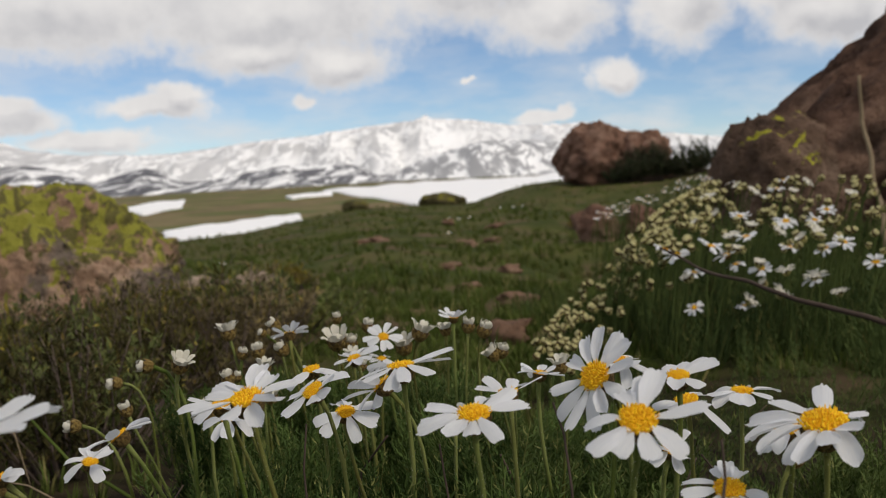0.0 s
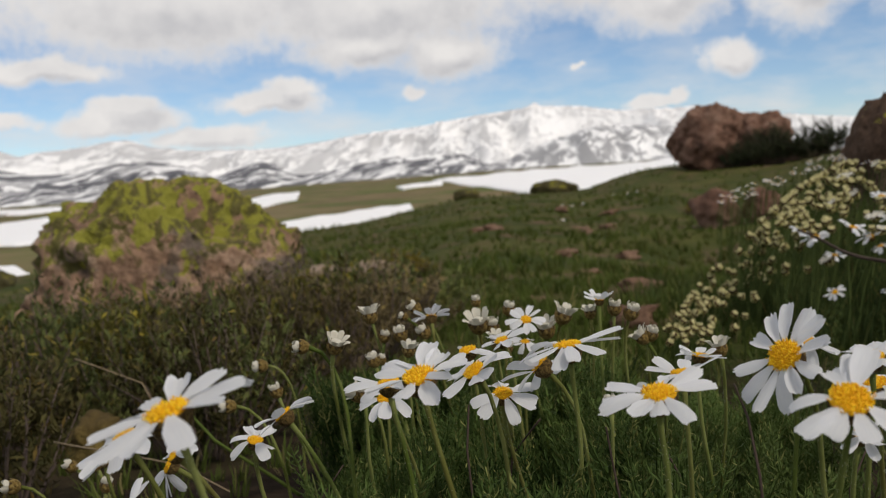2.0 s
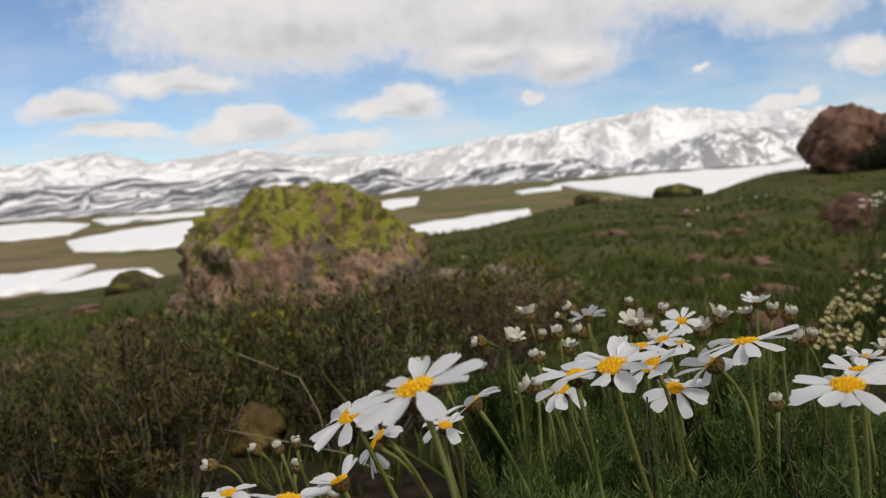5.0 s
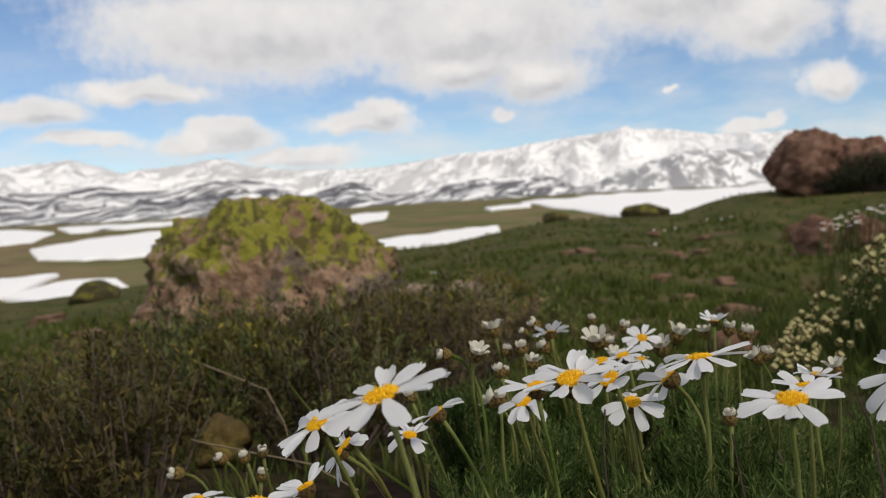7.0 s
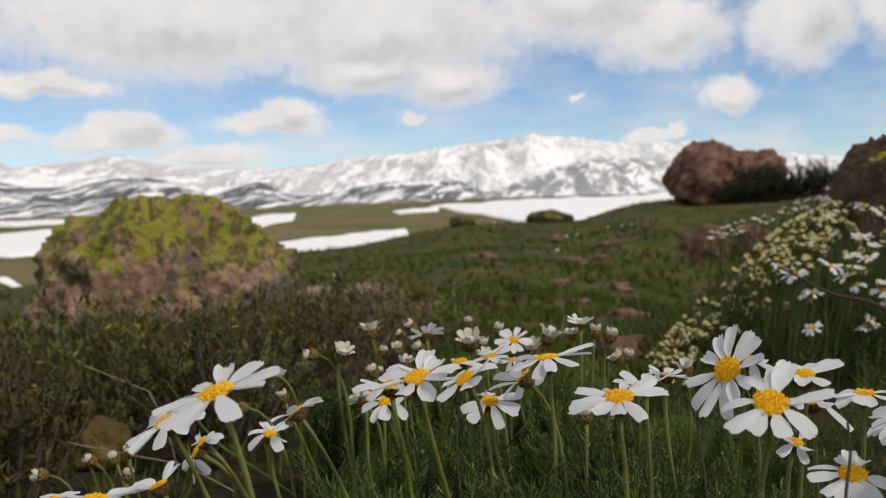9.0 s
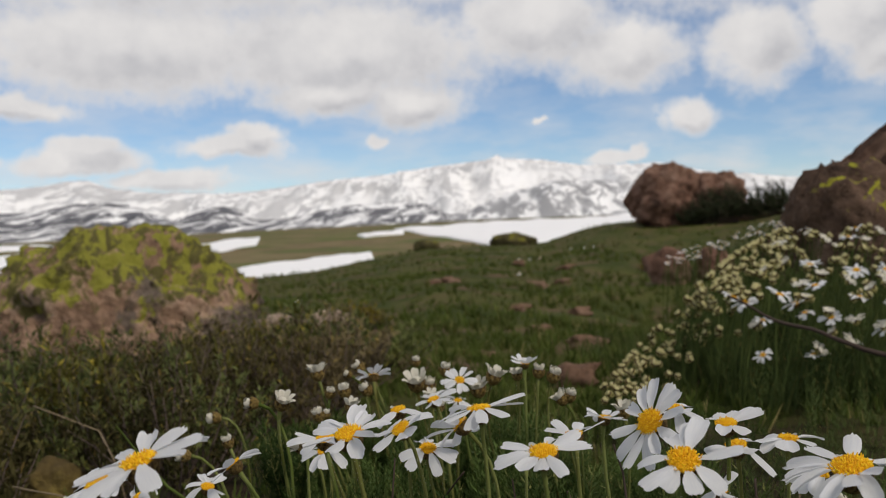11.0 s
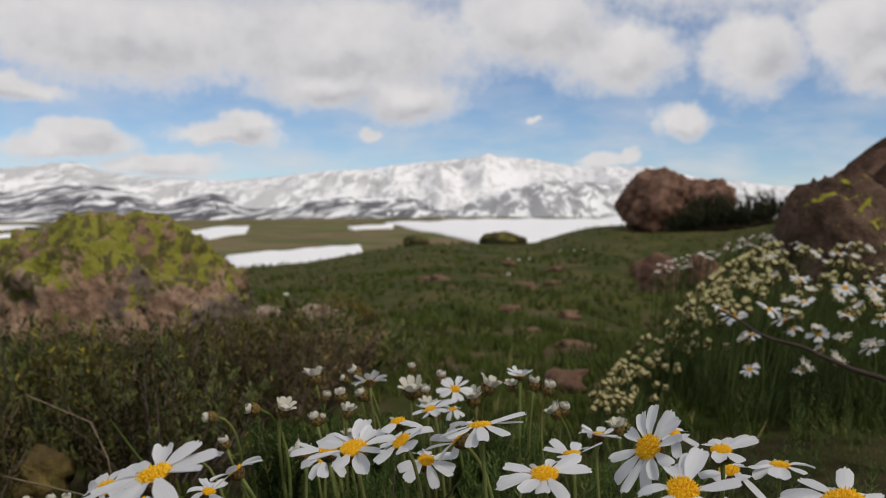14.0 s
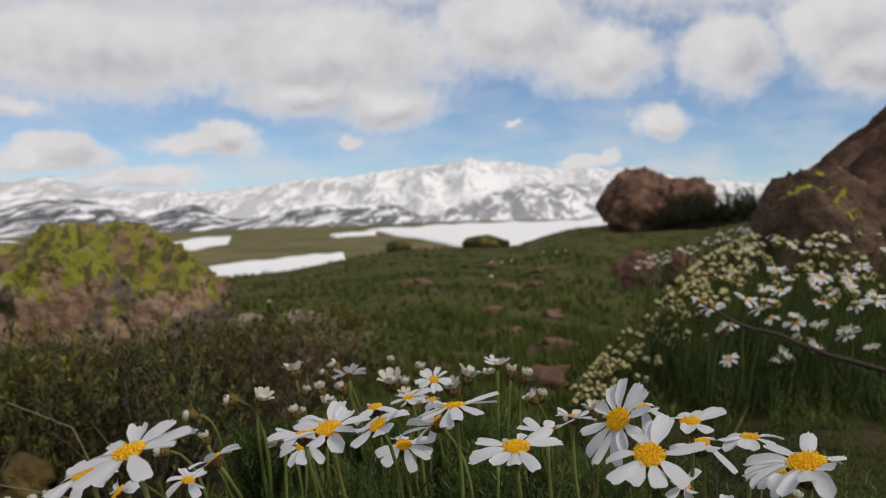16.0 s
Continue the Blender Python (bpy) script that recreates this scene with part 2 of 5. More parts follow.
def ground_look(t, n):
    where = n("ShaderNodeNewGeometry").outputs["Position"]

    def nz(s, d=5.0, r=0.62):
        return n("ShaderNodeTexNoise", ("Vector", where), ("Scale", s), ("Detail", d), ("Roughness", r)).outputs["Fac"]
    near = mix(n, limits(n, nz(1.6), 0.4, 0.62), (0.040, 0.052, 0.011), (0.080, 0.082, 0.022))
    near = mix(n, limits(n, nz(3.3), 0.50, 0.66), near, (0.125, 0.082, 0.052))
    near = mix(n, limits(n, nz(26.0), 0.55, 0.75), near, (0.028, 0.020, 0.014))
    far = mix(n, limits(n, nz(0.012), 0.42, 0.60), (0.200, 0.152, 0.080), (0.100, 0.125, 0.036))
    far = mix(n, limits(n, nz(0.05), 0.45, 0.7), far, (0.13, 0.095, 0.055))
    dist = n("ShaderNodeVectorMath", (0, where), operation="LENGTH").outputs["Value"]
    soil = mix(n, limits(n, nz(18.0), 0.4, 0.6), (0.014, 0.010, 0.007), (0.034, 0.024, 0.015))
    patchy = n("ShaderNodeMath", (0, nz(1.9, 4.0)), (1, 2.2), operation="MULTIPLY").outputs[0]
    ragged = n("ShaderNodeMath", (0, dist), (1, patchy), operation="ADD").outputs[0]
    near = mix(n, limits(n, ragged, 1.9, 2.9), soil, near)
    return mix(n, limits(n, dist, 22.0, 60.0), near, far)


def mountain_look(bands, ribs, patches, grain=1.0):
    """Snow broken by bare ground: level bands, ribs that run down the slope, and patches; each from 0 to 1. grain: how fine."""
    def build(t, n):
        g = n("ShaderNodeNewGeometry")
        where = g.outputs["Position"]

        def nz(s, d=5.0, r=0.6, dist=0.0, stretch=(1, 1, 1)):
            p = n("ShaderNodeVectorMath", (0, where), (1, stretch), operation="MULTIPLY").outputs[0]
            return n("ShaderNodeTexNoise", ("Vector", p), ("Scale", s), ("Detail", d), ("Roughness", r), ("Distortion", dist)).outputs["Fac"]

        def line(fac, wide, amount):
            d = n("ShaderNodeMath", (0, fac), (1, 0.5), operation="SUBTRACT").outputs[0]
            d = n("ShaderNodeMath", (0, d), operation="ABSOLUTE").outputs[0]
            return limits(n, d, wide * 0.6, wide, amount, 0.0)

        def most(a, b):
            return n("ShaderNodeMath", (0, a), (1, b), operation="MAXIMUM").outputs[0]

        def times(a, b):
            return n("ShaderNodeMath", (0, a), (1, b), operation="MULTIPLY").outputs[0]
        level = line(nz(0.0065 * grain, 4.0, 0.55, 0.6, (1, 0.10, 2.0)), 0.060 * bands, min(1.0, 1.3 * bands))
        run = limits(n, nz(0.017 * grain, 4.0, 0.6, 0.5, (1, 0.08, 0.45)), 0.50, 0.517, 0.0, ribs)
        run = times(run, limits(n, nz(0.0042, 3.0, 0.5, 0.3, (1, 0.2, 1.2)), 0.38, 0.50))
        blot = limits(n, nz(0.011 * grain, 6.0, 0.65, 0.8, (1, 0.12, 1.5)), 0.565, 0.585, 0.0, patches)
        bare = most(most(level, run), blot)
        bare = times(bare, limits(n, nz(0.020, 4.0, 0.6, 0.0, (1, 0.2, 1.5)), 0.28, 0.40))
        # bare ground thins to the right: cleaner snow, with the spur's sunlight painted in
        spur = n("ShaderNodeSeparateXYZ", (0, where)).outputs[0]
        bare = times(bare, limits(n, spur, -190.0, -20.0, 1.0, 0.70))
        rock = mix(n, nz(0.03, 4.0), (0.052, 0.055, 0.068), (0.115, 0.110, 0.118))
        return mix(n, bare, mix(n, nz(0.006, 4.0), (0.92, 0.91, 0.90), (0.96, 0.945, 0.92)), rock)
    return build


M_PETAL = material("petal_white", petal_look, 0.55, (40.0, 0.25, 0.02), 0.38)
M_CREAM = material("petal_cream", lambda t, n: mix(n, noise_fac(n, 3.0), (0.56, 0.51, 0.37), (0.77, 0.75, 0.68)), 0.6, None, 0.25)
M_PALETIP = material("bud_tip_pale", lambda t, n: mix(n, noise_fac(n, 3.0), (0.50, 0.44, 0.16), (0.74, 0.69, 0.40)), 0.7, None, 0.2)
M_DISC = material("floret_yellow", disc_look, 0.7)
M_CALYX = material("calyx_brown", calyx_look, 0.75, (12.0, 0.6, 0.1))
M_SEAM = material("bract_edge_dark", lambda t, n: mix(n, noise_fac(n, 6.0), (0.035, 0.019, 0.007), (0.10, 0.062, 0.02)), 0.8)
M_BUD = material("bud_green_brown", bud_look, 0.75, (10.0, 0.6, 0.1))
M_PALE = material("bud_pale", pale_bud_look, 0.75, (10.0, 0.5, 0.1))
M_STEM = material("stem_green", stem_look, 0.8, (900.0, 0.4, 0.0004), 0.0, 0.1)
M_HAIR = material("stem_hair", lambda t, n: mix(n, noise_fac(n, 80.0), (0.34, 0.34, 0.24), (0.60, 0.60, 0.50)), 0.7, None, 0.3)
M_DARKSTEM = material("stem_dark_green", foliage_look((0.045, 0.064, 0.018), (0.110, 0.140, 0.042), (0.16, 0.14, 0.05)), 0.85, None, 0.0, 0.05)
M_LEAF = material("leaf_grey_green", foliage_look((0.024, 0.046, 0.010), (0.135, 0.200, 0.052), (0.27, 0.27, 0.09)), 0.7, None, 0.25, 0.08)
M_CLUMP = material("leaf_dark_green", foliage_look((0.036, 0.056, 0.018), (0.112, 0.152, 0.048), (0.20, 0.18, 0.06)), 0.8, None, 0.2, 0.05)
M_GRASS = material("grass_blade", foliage_look((0.046, 0.068, 0.014), (0.114, 0.148, 0.034), (0.26, 0.22, 0.09)), 0.85, None, 0.2, 0.04)
M_SHRUB = material("shrub_leaf", foliage_look((0.070, 0.056, 0.030), (0.250, 0.195, 0.098), (0.33, 0.24, 0.07), 0.4), 0.8, None, 0.2, 0.05)
M_GREENSHRUB = material("shrub_leaf_green", foliage_look((0.058, 0.070, 0.024), (0.190, 0.215, 0.072), (0.34, 0.27, 0.06), 0.4), 0.8, None, 0.2, 0.05)
M_OLIVE = material("shrub_leaf_olive", foliage_look((0.074, 0.070, 0.018), (0.260, 0.240, 0.058), (0.40, 0.32, 0.05), 0.4), 0.8, None, 0.2, 0.05)
# shrub leaf with the dimness of the near shrubs put into its colour
M_DIMSHRUB = material("shrub_leaf_dimmed", foliage_look((0.038, 0.034, 0.014), (0.112, 0.100, 0.036), (0.20, 0.135, 0.040), 0.4), 0.85, None, 0.15, 0.04)
M_FARSHRUB = material("bush_leaf_dark", foliage_look((0.020, 0.028, 0.014), (0.060, 0.075, 0.036), (0.10, 0.085, 0.05)), 0.85, None, 0.15, 0.05)
M_TWIG = material("twig_grey", lambda t, n: mix(n, noise_fac(n, 40.0), (0.06, 0.045, 0.038), (0.20, 0.150, 0.125)), 0.9, None, 0.0, 0.05)
M_STONE = material("tan_stone", rock_look((0.06, 0.036, 0.026), (0.20, 0.118, 0.078), (0.32, 0.21, 0.15), None, (0, 1), 6.0), 0.9, (30.0, 0.8, 0.02), 0.0, 0.1)
M_PALESTONE = material("pale_stone", rock_look((0.16, 0.115, 0.085), (0.36, 0.27, 0.20), (0.47, 0.37, 0.29), None, (0, 1), 6.0), 0.9, (30.0, 0.8, 0.02), 0.0, 0.1)
M_OCHRE = material("ochre_stone", rock_look((0.035, 0.022, 0.012), (0.110, 0.078, 0.030), (0.25, 0.19, 0.055), None, (0, 1), 9.0), 0.9, (30.0, 0.8, 0.02), 0.0, 0.1)
M_MOSS = material("mossy_rock", rock_look((0.03, 0.028, 0.012), (0.075, 0.065, 0.030), (0.12, 0.10, 0.05), ((0.10, 0.10, 0.02), (0.20, 0.18, 0.03)), (0.66, 0.76), 3.0), 0.95, (12.0, 0.8, 0.04), 0.0, 0.05)
M_DRY = material("dry_stalk", lambda t, n: mix(n, noise_fac(n, 60.0), (0.16, 0.11, 0.06), (0.30, 0.23, 0.14)), 0.8)
M_DARKSTICK = material("dead_stick", lambda t, n: mix(n, noise_fac(n, 50.0), (0.030, 0.020, 0.015), (0.085, 0.056, 0.040)), 0.85)
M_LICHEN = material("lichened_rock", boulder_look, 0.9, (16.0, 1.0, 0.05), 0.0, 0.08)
M_YELLOW = material("yellow_leaf", foliage_look((0.10, 0.08, 0.015), (0.28, 0.22, 0.03), (0.45, 0.36, 0.05)), 0.8, None, 0.2, 0.05)
M_ROCK = material("brown_rock", rock_look((0.020, 0.012, 0.010), (0.135, 0.076, 0.052), (0.28, 0.175, 0.120), ((0.16, 0.14, 0.02), (0.36, 0.33, 0.03)), (0.86, 0.90), 3.2), 0.9, (24.0, 1.0, 0.04), 0.0, 0.1)
M_GREYROCK = material("grey_brown_rock", rock_look((0.028, 0.018, 0.013), (0.150, 0.094, 0.064), (0.29, 0.20, 0.145), ((0.26, 0.25, 0.03), (0.50, 0.48, 0.04)), (0.76, 0.79), 5.0), 0.9, (24.0, 1.0, 0.04), 0.0, 0.1)
M_RED = material("red_rock", rock_look((0.030, 0.018, 0.013), (0.200, 0.110, 0.076), (0.37, 0.24, 0.18), None, (0, 1), 3.0), 0.9, (10.0, 1.0, 0.06), 0.0, 0.1)
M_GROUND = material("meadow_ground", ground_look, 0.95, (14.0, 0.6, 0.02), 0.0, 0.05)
M_MOUNT = material("snowy_mountain", mountain_look(0.30, 0.42, 0.48, 1.4), 0.7)
# bare bands and gullies; their extra cover also stands in for cloud shade
M_FOOT = material("snowy_foothill", mountain_look(0.75, 1.0, 0.85, 2.3), 0.7)
M_SNOW = material("old_snow", lambda t, n: mix(n, noise_fac(n, 0.05), (0.90, 0.885, 0.87), (0.95, 0.935, 0.92)), 0.6, (0.4, 0.3, 0.3))


# ---- mesh helpers ----
def mesh_of(name, verts, faces, mat, smooth=True):
    me = bpy.data.meshes.new(name)
    me.from_pydata([tuple(v) for v in verts], [], faces)
    me.materials.append(mat)
    if smooth:
        me.polygons.foreach_set("use_smooth", [True] * len(me.polygons))
    me.update()
    return me


def mesh_arrays(name, verts, tris, mat, smooth=False):
    """A mesh from numpy arrays of vertices and triangles."""
    me = bpy.data.meshes.new(name)
    k = len(tris)
    me.vertices.add(len(verts))
    me.vertices.foreach_set("co", np.asarray(verts, np.float32).ravel())
    me.loops.add(3 * k)
    me.loops.foreach_set("vertex_index", np.asarray(tris, np.int32).ravel())
    me.polygons.add(k)
    me.polygons.foreach_set("loop_start", np.arange(0, 3 * k, 3, dtype=np.int32))
    me.materials.append(mat)
    me.update(calc_edges=True)
    me.validate()
    if smooth:
        me.polygons.foreach_set("use_smooth", [True] * k)
    return me


def part(name, mesh, parent, m=None, label=""):
    ob = new(name, mesh)
    ob.parent = parent
    ob.matrix_basis = m if m is not None else Matrix.Identity(4)
    return tagged(ob, label)


def thing(name, place, label, category, group="", kind=""):
    ob = new(name)
    ob.empty_display_size = 0.02
    ob.location = place
    return tagged(ob, label, category, group, kind)


def tube_data(points, radii, sides=6):
    verts, faces = [], []
    pts = [Vector(p) for p in points]
    side = Vector((1, 0, 0))
    for i, p in enumerate(pts):
        d = (pts[min(i + 1, len(pts) - 1)] - pts[max(i - 1, 0)]).normalized()
        side = (side - d * side.dot(d))
        side = side.normalized() if side.length > 1e-4 else d.orthogonal().normalized()
        up = d.cross(side)
        for k in range(sides):
            a = 2 * math.pi * k / sides
            verts.append(p + (side * math.cos(a) + up * math.sin(a)) * radii[i])
    for i in range(len(pts) - 1):
        for k in range(sides):
            faces.append((i * sides + k, i * sides + (k + 1) % sides, (i + 1) * sides + (k + 1) % sides, (i + 1) * sides + k))
    faces.append(tuple(range(sides - 1, -1, -1)))
    faces.append(tuple((len(pts) - 1) * sides + k for k in range(sides)))
    return verts, faces


def bezier(a, b, c, d, steps):
    out = []
    for i in range(steps + 1):
        s = i / steps
        out.append(Vector(a) * (1 - s) ** 3 + Vector(b) * 3 * s * (1 - s) ** 2 + Vector(c) * 3 * s * s * (1 - s) + Vector(d) * s ** 3)
    return out


# ---- lie of the land ----
EYE = Vector((0, 0, 0.30))
CREST_AZ = [-180, -60, -40, -34.5, -31.6, -20, -15.5, -12, -8.6, -5.1, -1.7, 2.0, 3.4, 4.9, 6.8, 13, 20, 40, 90, 180]
CREST_EL = [-3, -6, -5.4, -5.0, -4.75, -3.6, -3.1, -2.75, -2.1, -1.55, -1.45, -1.4, -0.95, -0.5, -0.25, -0.25, 0.6, 3, 4, -3]
CREST_R = [15, 9, 9, 9.5, 10, 12, 13, 14, 16, 17, 18, 19, 19.5, 20, 20, 19, 14, 10, 10, 15]


def smooth(v):
    v = min(max(v, 0.0), 1.0)
    return v * v * (3 - 2 * v)


def plain(az, r):
    return -12.0 + np.interp(az, [-30, 0], [1.0, 15.0]) * smooth((r - 250) / 1300)


def land(x, y):
    """The ground's height."""
    r = math.hypot(x, y)
    az = math.degrees(math.atan2(x, y))
    rc = float(np.interp(az, CREST_AZ, CREST_R))
    zc = 0.30 + rc * math.tan(radians(float(np.interp(az, CREST_AZ, CREST_EL))))
    if r <= rc:
        z = zc * max(0.0, (r - 0.9) / (rc - 0.9))
        if r < 1.4:
            z *= smooth((r - 0.5) / 0.9)
    else:
        z = zc + (plain(az, r) - zc) * smooth((r - rc) / 75 + 0.0) ** 0.8
    z -= 0.20 * math.exp(-(((az - 9) / 6.5) ** 2)) * smooth((r - 1.6) / 3) * smooth((19 - r) / 9)
    bumps = 0.010 * noise.noise((x * 4, y * 4, 0)) * smooth(r / 0.5)
    bumps += 0.05 * noise.noise((x * 0.8, y * 0.8, 3)) * smooth((r - 2) / 5) * smooth((60 - r) / 20)
    bumps += 0.6 * noise.noise((x * 0.003, y * 0.003, 7)) * smooth((r - 60) / 150)
    return z + bumps


def spot_at(az, el, r):
    a, e = radians(az), radians(el)
    return EYE + Vector((math.sin(a) * math.cos(e), math.cos(a) * math.cos(e), math.sin(e))) * r


def build_ground():
    angles = [*np.arange(-180, -48, 4.0), *np.arange(-48, 48, 0.5), *np.arange(48, 180, 4.0)]
    rings = np.geomspace(0.04, 4900, 190)
    verts, faces = [(0, 0, land(0, 0))], []
    for r in rings:
        for a in angles:
            x, y = r * math.sin(radians(a)), r * math.cos(radians(a))
            verts.append((x, y, land(x, y)))
    k = len(angles)
    for j in range(k):
        faces.append((0, 1 + (j + 1) % k, 1 + j))
    for i in range(len(rings) - 1):
        for j in range(k):
            a, b = 1 + i * k + j, 1 + i * k + (j + 1) % k
            faces.append((a, b, b + k, a + k))
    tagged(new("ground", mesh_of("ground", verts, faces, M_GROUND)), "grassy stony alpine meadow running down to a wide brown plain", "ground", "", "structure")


RIDGE_AZ = [-60, -48, -42, -37.4, -36.3, -34.5, -33, -31.5, -30.6, -29.7, -27, -25.8, -24.7, -23.8, -22.9, -21.6, -19.7, -17.4, -15.1, -13.4, -11.7, -10, -8.3, -4.4, -2.3, -0.6, 2, 4, 6.6, 8.6, 12, 18, 30, 60]
RIDGE_EL = [2.5, 2.4, 2.6, 2.6, 2.85, 3.0, 3.1, 2.65, 2.3, 2.45, 2.7, 2.95, 3.0, 2.6, 2.4, 2.2, 2.2, 2.1, 2.2, 2.4, 2.65, 2.8, 2.9, 3.4, 3.6, 3.74, 3.55, 3.2, 3.05, 3.15, 2.4, 1.8, 2, 2.5]
FOOT_AZ = [-60, -45, -38, -34, -31.9, -30, -27.6, -25.4, -23.6, -22.3, -21.4, -20.2, -18.8, -17.4, -16.4, -15.1, -13.1, -11.4, -9.7, -6.8, -5.2, -3.9, -2.7, -1.5, 0, 1.6, 2.7, 4.2, 6.5, 10, 20, 60]
FOOT_EL = [1.2, 1.3, 1.5, 1.3, 1.65, 1.2, 1.2, 1.65, 1.65, 1.45, 1.05, 0.6, 0.95, 1.35, 1.1, 0.45, 0.55, 0.95, 1.2, 1.25, 1.1, 0.6, 0.55, 1.1, 1.65, 2.1, 2.35, 2.3, 2.1, 1.6, 1.2, 1.2]


def build_range(name, azimuths, elevations, near, top, far, rough, mat, label):
    """A chain of hills whose crest stands at the distance top and shows the given skyline from the meadow."""
    angles = np.arange(-60, 60.01, 0.2)
    rings = np.concatenate([np.linspace(near, top, 60), np.linspace(top, far, 22)[1:]])
    verts, faces = [], []
    for r in rings:
        for a in angles:
            x, y = r * math.sin(radians(a)), r * math.cos(radians(a))
            h = 0.30 + top * math.tan(radians(float(np.interp(a, azimuths, elevations))))
            base = plain(a, r) - 1.0
            u = (r - near) / (top - near)
            ridge = 1 - abs(noise.fractal((x * 0.0016, y * 0.0006, 2.0), 0.9, 2.0, 6, noise_basis="PERLIN_ORIGINAL")) * 2.2
            small = noise.fractal((x * 0.008, y * 0.0022, 5.0), 0.9, 2.0, 5, noise_basis="PERLIN_ORIGINAL")
            spur = noise.fractal((a * 0.55, r * 0.0006, 11.0), 0.9, 2.0, 4, noise_basis="PERLIN_ORIGINAL")
            if u <= 1:
                bulge = 4 * u * (1 - u)
                z = base + (h - base) * (u ** 1.15 + bulge * (0.29 * (ridge - 0.45) + 0.16 * spur)) + small * rough * min(1, 3 * u) * (1.2 - 0.9 * u)
            else:
                z = base + (h - base) * max(0.0, 1 - 1.6 * (u - 1)) + small * rough
            verts.append((x, y, z))
    k = len(angles)
    for i in range(len(rings) - 1):
        for j in range(k - 1):
            a = i * k + j
            faces.append((a, a + 1, a + k + 1, a + k))
    tagged(new(name, mesh_of(name, verts, faces, mat)), label, "mountain", "", "structure")


def build_mountains():
    build_range("mountain_range", RIDGE_AZ, RIDGE_EL, 1900.0, 3700.0, 4500.0, 10.0, M_MOUNT, "long snow-covered mountain range with a few bare rock patches")
    build_range("foothills", FOOT_AZ, FOOT_EL, 1450.0, 2300.0, 2900.0, 6.0, M_FOOT, "lower snowy hills with dark bare bands and gullies before the range")


def plain_hit(az, el):
    """Where a sight line meets the plain."""
    t = math.tan(radians(el))
    lo, hi = 60.0, 1450.0
    for _ in range(40):
        r = (lo + hi) / 2
        if 0.30 + r * t > plain(az, r):
            lo = r
        else:
            hi = r
    return lo


def build_snow(corners, seed):
    """A field of old snow on the plain, through the given sight lines, with an uneven edge."""
    pts = []
    for i in range(len(corners)):
        (a0, e0), (a1, e1) = corners[i], corners[(i + 1) % len(corners)]
        for s in np.linspace(0, 1, 22)[:-1]:
            w = 0.10 * noise.noise(((a0 + (a1 - a0) * s) * 0.9, (e0 + (e1 - e0) * s) * 2.5, seed))
            pts.append((a0 + (a1 - a0) * s, e0 + (e1 - e0) * s + w))
    rim = []
    for a, e in pts:
        r = plain_hit(a, e)
        x, y = r * math.sin(radians(a)), r * math.cos(radians(a))
        rim.append(Vector((x, y, plain(a, r))))
    mid = sum(rim, Vector()) / len(rim)
    verts, faces, k = [], [], len(rim)
    rims = ((1.0, -0.5), (0.995, 0.4), (0.97, 0.8), (0.9, 1.0), (0.78, 1.1), (0.62, 1.2), (0.45, 1.2), (0.28, 1.2), (0.12, 1.2))
    for f, h in rims:
        for p in rim:
            q = mid.lerp(p, f)
            verts.append((q.x, q.y, land(q.x, q.y) + h * (0.7 + 0.0012 * q.length)))
    verts.append((mid.x, mid.y, land(mid.x, mid.y) + 1.2 * (0.7 + 0.0012 * mid.length)))
    last = len(rims) - 1
    for i in range(last):
        for j in range(k):
            faces.append((i * k + j, i * k + (j + 1) % k, (i + 1) * k + (j + 1) % k, (i + 1) * k + j))
    for j in range(k):
        faces.append((last * k + j, last * k + (j + 1) % k, (last + 1) * k))
    me = mesh_of("snow_patch", verts, faces, M_SNOW)
    bm = bmesh.new()
    bm.from_mesh(me)
    bmesh.ops.recalc_face_normals(bm, faces=bm.faces)
    bm.to_mesh(me)
    bm.free()
    tagged(new("snow_patch", me), "bright patch of old snow lying on the brown plain", "snow", "snow patches on the plain", "structure")


SNOW = [
    [(-16.6, -2.5), (-12, -2.05), (-8.6, -1.75), (-8.3, -2.65), (-12, -3.25), (-16.0, -3.75)],
    [(-7.2, -0.42), (-2, -0.14), (3, -0.04), (8.5, 0.02), (8.5, -1.4), (3.5, -1.9), (-0.5, -1.75), (-3.1, -1.1)],
    [(-19.0, -0.95), (-15.2, -0.58), (-15.4, -1.0), (-17.6, -1.35)],
    [(-35.7, -1.9), (-32, -1.4), (-28.0, -1.1), (-27.6, -2.5), (-31, -2.65), (-35.3, -2.5)],
    [(-40, -3.7), (-37.2, -3.6), (-34.2, -3.45), (-37.0, -4.55), (-40, -4.6)],
    [(-37.2, -4.6), (-34.5, -3.95), (-31.2, -4.0), (-30.4, -4.6), (-34.7, -5.1)],
    [(-42, -0.8), (-37, -0.72), (-34.3, -0.95), (-35.5, -1.4), (-42, -1.6)],
    [(-34.2, -0.74), (-27.4, -0.66), (-26.5, -0.8), (-33.5, -1.0)],
    [(-9.4, -0.68), (-6.6, -0.52), (-6.6, -0.66), (-9.0, -0.80)],
]


